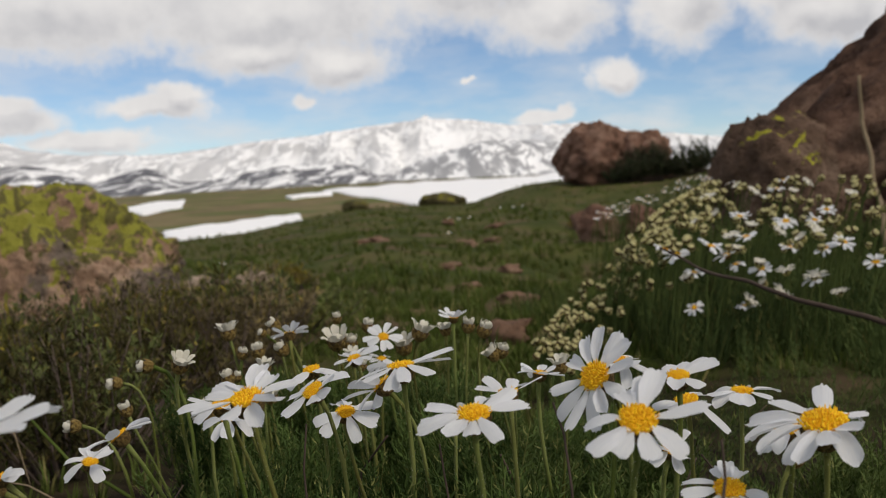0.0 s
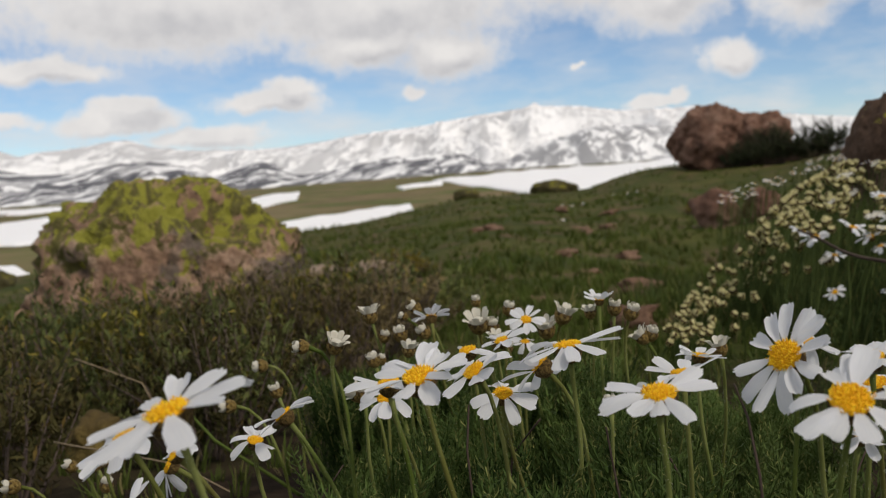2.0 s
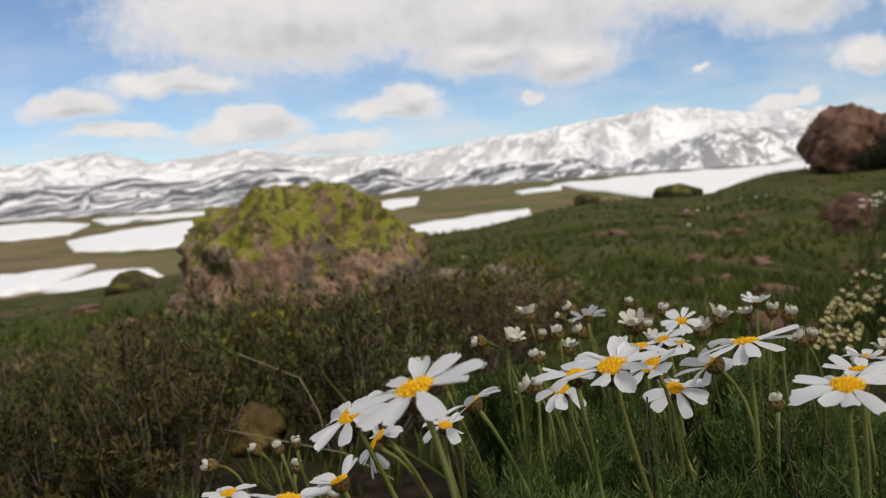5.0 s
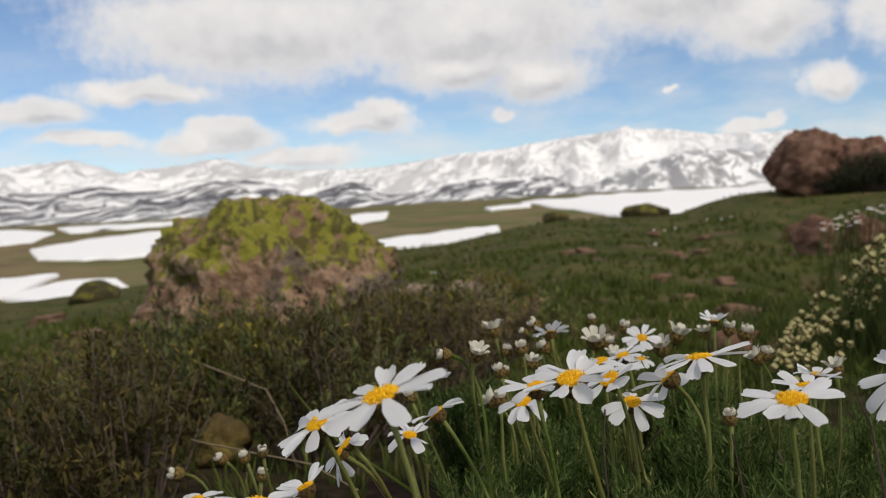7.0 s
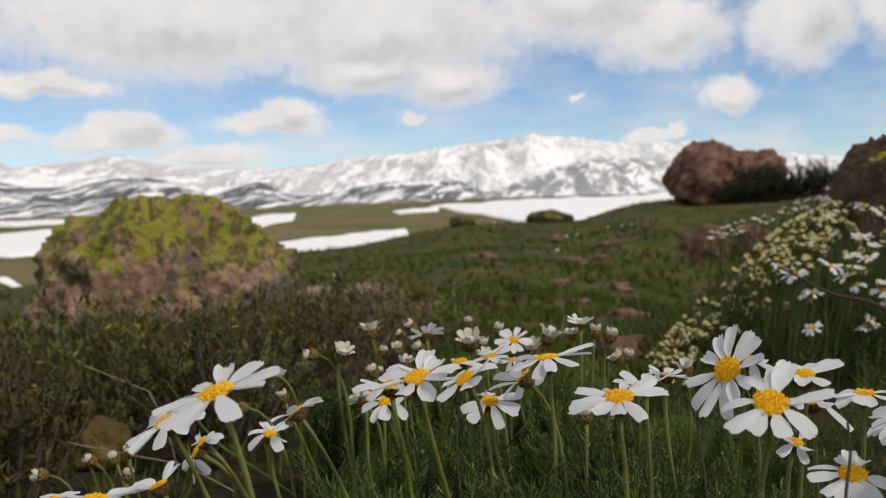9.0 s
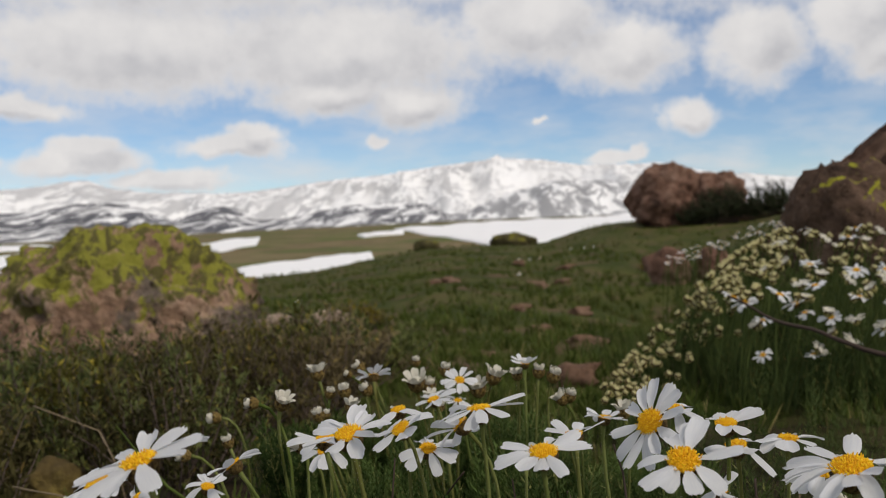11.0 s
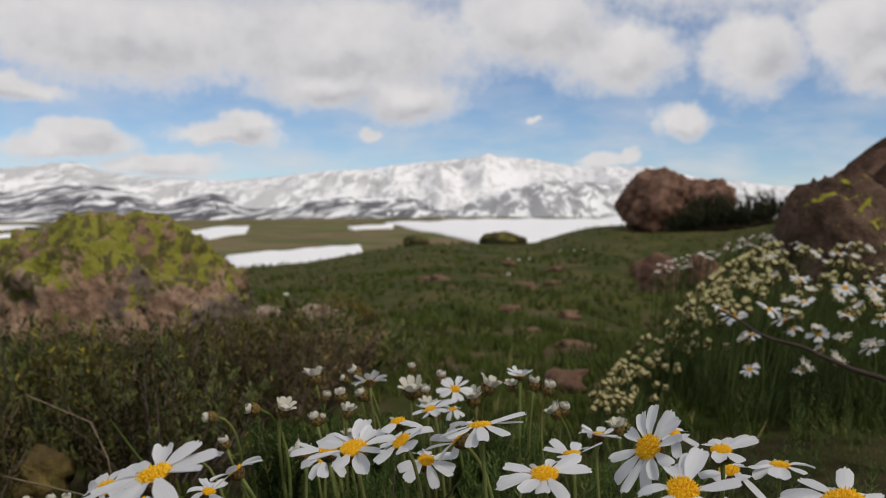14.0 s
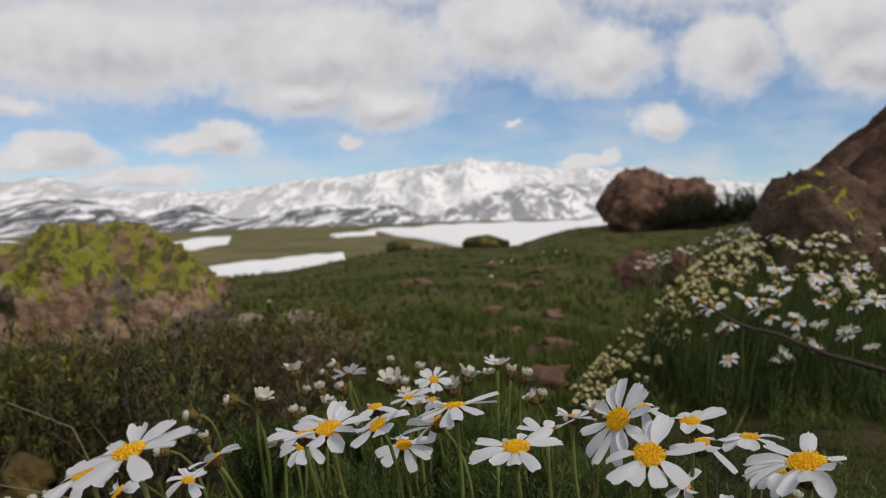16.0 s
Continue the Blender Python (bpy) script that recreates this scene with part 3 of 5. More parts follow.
# ---- rocks ----
def rock_mesh(size, mat, seed, rough=0.22, detail=5, crags=0.10, power=2.4, fine=0.02, flare=0.0, pits=0.0):
    bm = bmesh.new()
    bmesh.ops.create_icosphere(bm, subdivisions=detail, radius=1.0)
    for v in bm.verts:
        n = v.co.normalized()
        # a squarer body than a ball
        k = (abs(n.x) ** power + abs(n.y) ** power + abs(n.z) ** power) ** (-1 / power)
        p = n * k
        q = Vector((p.x * size[0], p.y * size[1], p.z * size[2]))
        q.xy *= 1 + flare * max(-0.3, 0.6 - n.z)
        d = rough * noise.fractal(n * 1.3 + Vector((seed, 0, 0)), 1.0, 2.0, 4, noise_basis="PERLIN_ORIGINAL")
        c = noise.noise_vector(n * 2.2 + Vector((0, seed, 0)))
        d -= crags * abs(c.x)
        d += fine * noise.fractal(n * 14 + Vector((0, 0, seed)), 0.8, 2.0, 4, noise_basis="PERLIN_ORIGINAL")
        if pits:
            d -= pits * max(0.0, noise.noise(n * 11 + Vector((seed, seed, 0))) - 0.12) + pits * 0.5 * max(0.0, noise.noise(n * 24) - 0.1)
        v.co = q * (1 + d)
    me = bpy.data.meshes.new("rock")
    bm.to_mesh(me)
    bm.free()
    me.materials.append(mat)
    me.polygons.foreach_set("use_smooth", [True] * len(me.polygons))
    return me


def build_rock(name, place, size, mat, seed, label, turn=(0, 0, 0), group="", **kw):
    ob = new(name, rock_mesh(size, mat, seed, **kw))
    ob.matrix_basis = pose(*place, *turn)
    return tagged(ob, label, "rock", group)


build_ground()
build_mountains()
for i, s in enumerate(SNOW):
    build_snow(s, i * 3.7)

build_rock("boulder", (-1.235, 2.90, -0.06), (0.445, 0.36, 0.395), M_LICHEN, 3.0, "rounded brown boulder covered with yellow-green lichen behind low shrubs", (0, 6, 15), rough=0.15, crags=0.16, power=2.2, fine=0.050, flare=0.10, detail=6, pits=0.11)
p = spot_at(9.6, 0.85, 16.5)
build_rock("boulder", (p.x, p.y, p.z), (0.62, 0.56, 0.56), M_RED, 13.0, "weathered reddish boulder standing on the hillside", (0, 20, 20), rough=0.20, crags=0.26, power=4.6, fine=0.07, pits=0.12, flare=0.10)
p = spot_at(11.75, 0.55, 16.7)
build_rock("boulder", (p.x, p.y, p.z), (0.62, 0.5, 0.56), M_RED, 31.0, "dark reddish boulder half hidden by bushes", (0, 14, 50), rough=0.26, crags=0.26, power=3.0, fine=0.08, pits=0.12)
outcrop = thing("rock_outcrop", (1.3, 2.7, 0.0), "dark brown rock outcrop, slanting steeply, with yellow lichen spots", "rock")
for name, place, size, mat, seed, turn, kw in (
    ("slanting_slab", (1.56, 2.78, 0.385), (1.00, 0.50, 0.42), M_ROCK, 5.0, (0, -42, -5), dict(rough=0.10, crags=0.16, power=3.6, fine=0.06, detail=6, pits=0.10)),
    ("low_lump", (0.91, 2.56, 0.175), (0.165, 0.22, 0.255), M_GREYROCK, 8.0, (0, -12, 0), dict(rough=0.12, crags=0.12, power=2.8, fine=0.06, detail=5, pits=0.08)),
    ("foot_rock", (1.30, 2.50, 0.08), (0.34, 0.24, 0.24), M_ROCK, 19.0, (0, 8, 20), dict(rough=0.18, crags=0.20, power=2.8, fine=0.07, detail=5, pits=0.10)),
):
    part(name, rock_mesh(size, mat, seed, **kw), outcrop, Matrix.Translation(-outcrop.location) @ pose(*place, *turn))
build_rock("stone", (0.98, 5.95, land(0.98, 5.95) + 0.08), (0.15, 0.14, 0.13), M_RED, 21.0, "reddish stone half sunk in the grass", (0, 14, 30), rough=0.3, crags=0.2, detail=4)
build_rock("stone", (1.24, 5.9, land(1.24, 5.9) + 0.08), (0.11, 0.11, 0.12), M_RED, 24.0, "reddish stone half sunk in the grass", (0, -8, 60), rough=0.3, crags=0.2, detail=4)


# ---- daisies ----
def petal_mesh(seed):
    """A ray petal of unit length along +x, its face up, with a notched tip and two shallow grooves."""
    rng = random.Random(seed)
    long, wide = 11, 7
    tip = [rng.uniform(-0.05, 0.02) for _ in range(3)]
    curl, sag = rng.uniform(-0.05, 0.09), rng.uniform(-0.22, 0.10)
    lean = rng.uniform(-0.05, 0.05)
    verts, faces = [], []
    for i in range(long):
        s = i / (long - 1)
        w = 0.055 + 0.120 * smooth(s * 1.9) ** 0.8
        if s > 0.82:
            w *= math.sqrt(max(0.02, 1 - ((s - 0.82) / 0.20) ** 2 * 0.72))
        for j in range(wide):
            v = j / (wide - 1) * 2 - 1
            end = tip[0] * max(0, 1 - abs(v + 0.66) * 4) + tip[1] * max(0, 1 - abs(v) * 4) + tip[2] * max(0, 1 - abs(v - 0.66) * 4)
            notch = -0.06 * (abs(abs(v) - 0.33) < 0.08) + end
            x = s + (notch - 0.06 * v * v) * smooth((s - 0.8) / 0.2)
            groove = -0.012 * (abs(abs(v) - 0.33) < 0.1) + curl * v * v
            z = groove * smooth(s * 3) + sag * s * s
            verts.append((x, v * w + lean * s * s, z))
    for i in range(long - 1):
        for j in range(wide - 1):
            a = i * wide + j
            faces.append((a, a + wide, a + wide + 1, a + 1))
    return mesh_of("petal", verts, faces, M_PETAL)


def disc_mesh(seed):
    """The yellow middle: a low dome of small florets, unit radius."""
    rng = random.Random(seed)
    verts, faces = [], []
    for i in range(9):
        for k in range(18):
            a, s = 2 * math.pi * k / 18, i / 8
            verts.append((0.97 * s * math.cos(a), 0.97 * s * math.sin(a), 0.33 * math.sqrt(max(0, 1 - s * s)) - 0.06))
    for i in range(8):
        for k in range(18):
            faces.append((i * 18 + k, i * 18 + (k + 1) % 18, (i + 1) * 18 + (k + 1) % 18, (i + 1) * 18 + k))
    for i in range(210):
        s, a = math.sqrt((i + 0.5) / 210), i * 2.39996 + rng.uniform(-0.12, 0.12)
        s = min(1.0, s + rng.uniform(-0.025, 0.025))
        h = 0.33 * math.sqrt(max(0, 1 - s * s * 0.97)) - 0.02
        c = Vector((s * math.cos(a), s * math.sin(a), h))
        up = Vector((s * math.cos(a) * 0.7 + rng.gauss(0, 0.2), s * math.sin(a) * 0.7 + rng.gauss(0, 0.2), 1)).normalized()
        r, tall = rng.uniform(0.035, 0.062), rng.uniform(0.04, 0.13)
        if rng.random() < (0.22 if s > 0.6 else 0.08):
            r, tall = 0.036, rng.uniform(0.16, 0.30)
        u = up.orthogonal().normalized()
        w = up.cross(u)
        b = len(verts)
        for q in range(4):
            g = 2 * math.pi * q / 4
            verts.append(c + (u * math.cos(g) + w * math.sin(g)) * r - up * 0.04)
        for q in range(4):
            g = 2 * math.pi * q / 4
            verts.append(c + (u * math.cos(g) + w * math.sin(g)) * r * 1.05 + up * tall * 0.75)
        verts.append(c + up * tall)
        for q in range(4):
            faces.append((b + q, b + (q + 1) % 4, b + 4 + (q + 1) % 4, b + 4 + q))
            faces.append((b + 4 + q, b + 4 + (q + 1) % 4, b + 8))
    return mesh_of("disc", verts, faces, M_DISC)


def cup_mesh(name, mat, deep, mouth=1.0, rows=3, count=10):
    """A cup of overlapping bracts below the head; its rim has unit radius, its foot lies at -deep."""
    verts, faces = [], []
    for i in range(9):
        s = i / 8
        r = mouth * (math.sin(s * math.pi / 2) ** 0.62) * (1 - 0.05 * (s > 0.95)) * 0.95 + 0.13 * (1 - s)
        for k in range(26):
            a = 2 * math.pi * k / 26
            verts.append((r * math.cos(a), r * math.sin(a), -deep * (1 - s ** 1.1)))
    for i in range(8):
        for k in range(26):
            faces.append((i * 26 + k, i * 26 + (k + 1) % 26, (i + 1) * 26 + (k + 1) % 26, (i + 1) * 26 + k))
    faces.append(tuple(range(25, -1, -1)))
    faces.append(tuple(8 * 26 + k for k in range(26)))
    for row in range(rows):
        s0 = 0.06 + 0.82 * row / rows
        for k in range(count):
            a = 2 * math.pi * (k + 0.5 * (row % 2)) / count
            b = len(verts)
            for s, w, o in ((s0, 0.60 / count * 3.0, 0.02), (s0 + 0.20, 0.75 / count * 3.0, 0.05), (s0 + 0.44, 0.04, 0.035)):
                s = min(s, 1.06)
                r = mouth * (math.sin(min(s, 1) * math.pi / 2) ** 0.62) * 0.95 + 0.13 * (1 - min(s, 1)) + o
                for side in (-1, 0, 1):
                    g = a + side * w / max(r, 0.3)
                    q = r + (0.03 if side == 0 else 0)
                    verts.append((q * math.cos(g), q * math.sin(g), -deep * (1 - s ** 1.1)))
            for i in range(2):
                for j in range(2):
                    faces.append((b + i * 3 + j, b + i * 3 + j + 1, b + i * 3 + j + 4, b + i * 3 + j + 3))
            # each bract grows out of the cup
            faces.append((min(8, max(0, int(s0 * 8))) * 26 + int(a / 6.2832 * 26) % 26, b, b + 1))
    me = mesh_of(name, verts, faces, M_SEAM)
    me.materials.append(mat)
    core = 8 * 26 + 2
    me.polygons.foreach_set("material_index", [0 if i < core else 1 for i in range(len(me.polygons))])
    return me


def tuft_mesh(seed, open_by, mat):
    """Short white petals of a half-open bud, unit radius."""
    rng = random.Random(seed)
    verts, faces = [], []
    for k in range(12):
        a = 2 * math.pi * k / 12 + rng.uniform(-0.25, 0.25)
        b = len(verts)
        tall, op = rng.uniform(0.7, 1.3), max(0.0, open_by + rng.uniform(0.0, 0.24))
        for i in range(5):
            s = i / 4
            r = 0.62 + 0.42 * math.sin(s * 2.3) * (1 - 0.5 * op) + (1.25 * op - 0.62 * (1 - op)) * s * s
            h = -0.1 + tall * math.sin(s * 1.45) * (0.95 - 0.45 * op)
            w = 0.17 + 0.15 * math.sin(s * 2.9)
            for side in (-1, 0, 1):
                g = a + side * w / max(r, 0.35)
                q = r + (0.05 if side == 0 else 0.0)
                verts.append((q * math.cos(g), q * math.sin(g), h - (0.08 if side and i == 4 else 0)))
        for i in range(4):
            for j in range(2):
                faces.append((b + i * 3 + j, b + i * 3 + j + 1, b + i * 3 + j + 4, b + i * 3 + j + 3))
    b = len(verts)
    for i in range(5):
        for k in range(10):
            s, a = i / 4, 2 * math.pi * k / 10
            verts.append((0.62 * math.cos(s * 1.57) * math.cos(a), 0.62 * math.cos(s * 1.57) * math.sin(a), (0.38 - 0.1 * open_by) * math.sin(s * 1.57)))
    for i in range(4):
        for k in range(10):
            faces.append((b + i * 10 + k, b + i * 10 + (k + 1) % 10, b + (i + 1) * 10 + (k + 1) % 10, b + (i + 1) * 10 + k))
    return mesh_of("petal_tuft", verts, faces, mat)


PETALS = [petal_mesh(k) for k in range(10)]
DISCS = [disc_mesh(k) for k in range(3)]
CALYX = cup_mesh("calyx", M_CALYX, 1.3, 1.06)
CUPS = [cup_mesh("calyx", M_BUD, 1.2, 0.95, 3, 8), cup_mesh("calyx", M_PALE, 1.3, 1.0, 2, 7)]
TUFTS = [tuft_mesh(k, o, M_CREAM) for k, o in ((1, 0.0), (2, 0.12), (3, 0.4), (4, 0.8))]
PALE_TUFTS = [tuft_mesh(k, o, M_PALETIP) for k, o in ((5, 0.0), (6, 0.1))]
MID_EYE = Vector((-0.02, -0.03, 0.30))


def facing(head, off, lean):
    """A normal that stands off degrees from the line to the walk's middle and leans lean degrees clockwise from up."""
    to = (MID_EYE - Vector(head)).normalized()
    right = Vector((0, 0, 1)).cross(to).normalized()
    up = to.cross(right)
    o, p = radians(off), radians(lean)
    return (to * math.cos(o) + (up * math.cos(p) + right * math.sin(p)) * math.sin(o)).normalized()


def stem_part(parent, base, head, normal, thick, seed, start=0.0, bend=0.035, mat=None):
    rng = random.Random(seed)
    a = Vector(head) - normal * start
    pts = bezier(a, a - normal * bend, base + Vector((rng.uniform(-0.012, 0.012), rng.uniform(-0.01, 0.01), 0.45 * (a.z - base.z))), base - Vector((0, 0, 0.01)), 12)
    wob = [Vector((noise.noise((p.z * 30, seed, 0)), noise.noise((p.z * 30, seed, 9)), 0)) * 0.0012 for p in pts]
    pts = [p + w - base for p, w in zip(pts, wob)]
    radii = [thick * (1.35 if i == 0 else 0.95 + 0.25 * i / len(pts)) for i in range(len(pts))]
    v, f = tube_data(pts, radii, 7)
    if mat is None:
        gen = random.Random(seed + 5)
        for _ in range(260):
            s = gen.random() * (len(pts) - 1.001)
            i = int(s)
            p = pts[i].lerp(pts[i + 1], s - i)
            along = (pts[i + 1] - pts[i]).normalized()
            out = along.cross(Vector((gen.gauss(0, 1), gen.gauss(0, 1), gen.gauss(0, 1)))).normalized()
            side = along.cross(out) * thick * 0.075
            root, tip = p + out * radii[i] * 0.9, p + out * (radii[i] + gen.uniform(0.3, 0.9) * 0.001) - along * gen.uniform(-0.5, 0.5) * 0.001
            b = len(v)
            v += [root - side, root + side, tip]
            f.append((b, b + 1, b + 2))
    me = mesh_of("stem", v, f, mat or M_STEM)
    if mat is None:
        me.materials.append(M_HAIR)
        me.polygons.foreach_set("material_index", [int(len(q) == 3) for q in f])
    return part("stem", me, parent)


def turn_to(normal, spin):
    return Vector(normal).to_track_quat("Z", "Y").to_matrix().to_4x4() @ Matrix.Rotation(spin, 4, "Z")


def foot(head, lean, seed):
    rng = random.Random(seed)
    x = head[0] + lean * (head[2]) + rng.uniform(-0.01, 0.01)
    y = head[1] + rng.uniform(-0.01, 0.03)
    return Vector((x, y, land(x, y)))


def head_pose(head, normal):
    """The head's pose: its x axis lies level to the right as seen from the walk, z along the normal."""
    to = (MID_EYE - Vector(head)).normalized()
    right = Vector((0, 0, 1)).cross(to).normalized()
    ex = (right - normal * right.dot(normal)).normalized()
    ey = normal.cross(ex)
    m = Matrix((ex, ey, normal)).transposed().to_4x4()
    m.translation = head
    return m


def build_daisy(head, wide, off, lean, petals, seed, lift=4.0, label="open white daisy with a yellow middle on a thin green stem",
                group="daisies in the foreground", thick=0.00096, stem_lean=None, disc=0.27):
    """petals: their number, or a list of (angle in the head's plane, length to the head's radius, lift)."""
    rng = random.Random(seed)
    head = Vector(head)
    n = facing(head, off, lean)
    if stem_lean is None:
        stem_lean = float(np.interp(head.x, [-0.16, -0.05, 0.06], [0.20, 0.09, 0.0]))
    base = foot(head, stem_lean, seed)
    ob = thing("daisy", base, label, "flower", group)
    rad = wide / 2
    m = Matrix.Translation(-base) @ head_pose(head, n)
    dr = rad * disc
    m = m @ Matrix.Translation((0, 0, -0.28 * dr))
    if not isinstance(petals, list):
        spin = rng.uniform(0, 360)
        petals = [(spin + 360 * (k + rng.uniform(-0.27, 0.27)) / petals, rng.uniform(0.84, 1.08), lift + rng.gauss(0, 8)) for k in range(petals)]
    part("disc", DISCS[seed % 3], ob, m @ Matrix.Rotation(rng.uniform(0, 6.28), 4, "Z") @ Matrix.Diagonal((dr, dr, dr, 1)))
    part("calyx", CALYX, ob, m @ Matrix.Translation((0, 0, -0.06 * dr)) @ Matrix.Diagonal((dr * 0.98, dr * 0.98, dr * 0.98, 1)))
    for k, (angle, size, up) in enumerate(petals):
        root = dr * (0.80 if up < 40 else 0.55)
        tip = rad * size * 1.01
        # the petal leaves the rim of the disc and ends at its tip
        rise, reach = tip * math.sin(radians(up)), tip * math.cos(radians(up)) - root
        q = m @ Matrix.Rotation(radians(angle), 4, "Z") @ Matrix.Translation((root, 0, 0.10 * dr - 0.03 * dr * (k % 3)))
        q = q @ Matrix.Rotation(-math.atan2(rise, reach), 4, "Y") @ Matrix.Rotation(radians(rng.gauss(0, 10)), 4, "X")
        long = max(math.hypot(rise, reach), 0.45 * rad)
        fat = rad * rng.uniform(0.80, 1.02) * min(1.2, max(0.85, 10.5 / len(petals)))
        part("petal", PETALS[rng.randrange(10)], ob, q @ Matrix.Diagonal((long, fat, rad, 1)))
    stem_part(ob, base, head, n, thick, seed, dr * 1.25, mat=M_DARKSTEM if head.y > 1.1 else None)
    return ob


def build_bud(head, wide, off, lean, style, seed, label="half-open white daisy bud on a thin stem", group="daisy buds in the foreground", thick=0.00095,
              cup=0, stem_lean=None, bend=0.03):
    rng = random.Random(seed)
    head = Vector(head)
    n = facing(head, off, lean)
    if stem_lean is None:
        stem_lean = float(np.interp(head.x, [-0.2, 0.0, 0.1], [0.15, 0.06, 0.0]))
    base = foot(head, stem_lean, seed)
    ob = thing("daisy_bud", base, label, "flower bud", group)
    r = wide / 2 * (0.86 if cup == 0 else 1.0)
    m = Matrix.Translation(head - base) @ turn_to(n, rng.uniform(0, 6.28))
    part("calyx", CUPS[cup], ob, m @ Matrix.Diagonal((r * 0.94, r * 0.94, r * 1.05, 1)))
    part("petal_tuft", (TUFTS if cup == 0 or style > 1 else PALE_TUFTS)[style], ob, m @ Matrix.Diagonal((r * (0.80 if style < 2 else 1.0), r * (0.80 if style < 2 else 1.0), r * ((0.95 if style < 2 else 1.25) if cup == 0 else 0.6), 1)))
    stem_part(ob, base, head, n, thick, seed, r * 1.1, bend, M_DARKSTEM if head.y > 1.1 else None)
    return ob


# head, width, degrees off the sight line, lean, petals (angle, length, lift) or their number, seed
build_daisy((0.055, 0.276, 0.230), 0.0385, 45, 4, [(-135, 0.98, 0), (-115, 0.75, 0), (-71, 0.76, 0), (-33, 0.86, 0), (11, 1.05, 16), (75, 1.0, 9), (85, 0.99, 0), (113, 0.76, 0), (176, 0.8, 0)], 1, disc=0.29)
build_daisy((0.052, 0.339, 0.229), 0.0390, 40, -50, [(-174, 0.95, 0), (-146, 1.08, 2), (-122, 1.12, 0), (-98, 1.0, 0), (-72, 0.88, 4), (-40, 0.85, 12), (-6, 0.9, 8), (28, 0.92, 2), (56, 0.95, -4), (84, 1.02, 0), (108, 1.04, 0), (138, 0.9, 0)], 2, disc=0.30)
build_daisy((0.089, 0.368, 0.222), 0.0340, 66, -6, [(-89, 1.0, 20), (-45, 0.79, 0), (21, 1.0, 10), (50, 1.0, 7), (83, 1.0, -9), (105, 1.0, -10), (119, 1.0, -10)], 3)
build_daisy((0.071, 0.386, 0.225), 0.0280, 66, 10, [(-111, 1.0, 10), (-73, 1.0, -16), (-60, 1.0, 23), (-44, 1.07, 0), (66, 1.0, -15), (98, 1.0, -11)], 4)
build_daisy((0.099, 0.395, 0.206), 0.0360, 66, -8, [(-127, 1.0, 20), (-110, 1.0, 16), (-46, 0.74, 0), (-20, 1.24, -36), (68, 1.0, -18), (82, 1.0, -19), (103, 1.0, -16)], 5)
build_daisy((0.126, 0.407, 0.206), 0.0340, 76, 4, [(-144, 0.98, 0), (-128, 1.0, -6), (-97, 0.99, 0), (-77, 1.0, -6), (-16, 0.77, 0), (28, 1.0, 8), (89, 1.0, -5), (167, 0.73, 0)], 6)
build_daisy((0.118, 0.301, 0.221), 0.0470, 63, -4, [(-170, 1.01, 0), (-150, 0.99, 0), (-125, 0.89, 0), (-106, 1.0, -5), (-85, 1.0, 16), (-65, 0.87, 0), (-59, 1.0, 21), (57, 1.0, -19), (64, 1.0, -12), (91, 0.99, 0), (103, 1.0, -14), (133, 1.04, 0), (173, 1.04, 0)], 7, disc=0.31)
build_daisy((0.122, 0.342, 0.207), 0.0360, 74, -8, 10, 8, 0)
build_daisy((0.092, 0.313, 0.196), 0.0340, 54, 4, [(-161, 0.95, 0), (-125, 0.98, 0), (-105, 0.89, 0), (-79, 0.8, 0), (-54, 0.8, 0), (-15, 0.74, 0), (74, 0.89, 0), (88, 1.0, -19), (99, 0.9, 0), (112, 0.96, 0), (158, 0.95, 0)], 9, disc=0.31)
build_daisy((0.086, 0.368, 0.193), 0.0240, 62, 16, [(-121, 1.0, -12), (-120, 1.0, 27), (-67, 1.0, -18), (-60, 1.0, 15), (64, 1.0, 33), (70, 1.0, -20)], 10)
build_daisy((0.009, 0.315, 0.224), 0.0410, 64, -4, [(-158, 0.96, 0), (-118, 0.8, 0), (-92, 0.78, 0), (-67, 1.0, 10), (20, 0.91, 0), (31, 1.05, 0), (46, 0.96, 0), (76, 0.87, 0), (104, 1.0, -11), (150, 0.77, 0), (161, 0.9, 0), (179, 0.89, 0)], 11)
build_daisy((0.025, 0.387, 0.214), 0.0300, 78, -6, [(-107, 1.0, 10), (6, 1.02, 20), (66, 1.0, 6), (81, 1.0, 10), (131, 1.0, 18), (163, 1.0, 8)], 12)
build_daisy((-0.058, 0.412, 0.212), 0.0350, 60, -35, [(-153, 0.98, 0), (-80, 1.0, 13), (-54, 1.0, 15), (-28, 1.0, 19), (6, 0.97, 0), (63, 0.73, 0), (114, 0.77, 0), (149, 0.81, 0), (167, 0.81, 0)], 13)
build_daisy((-0.064, 0.454, 0.213), 0.0300, 72, -12, [(-150, 1.0, -9), (-114, 1.0, 11), (-66, 1.0, 21), (-49, 1.01, 0), (-17, 1.0, -10), (102, 1.0, -6)], 14)
build_daisy((-0.069, 0.333, 0.228), 0.0430, 64, -8, [(-162, 0.92, 0), (-117, 0.77, 0), (-76, 1.0, -4), (-55, 1.0, 14), (17, 0.86, 0), (53, 0.75, 0), (79, 1.0, 6), (107, 1.04, 0), (128, 0.99, 0), (146, 0.84, 0)], 15)
build_daisy((-0.087, 0.372, 0.217), 0.0320, 70, -8, [(-178, 1.05, 13), (-147, 0.8, 0), (-71, 1.0, 7), (62, 1.0, -8), (103, 1.0, 10), (146, 1.0, 5)], 16)
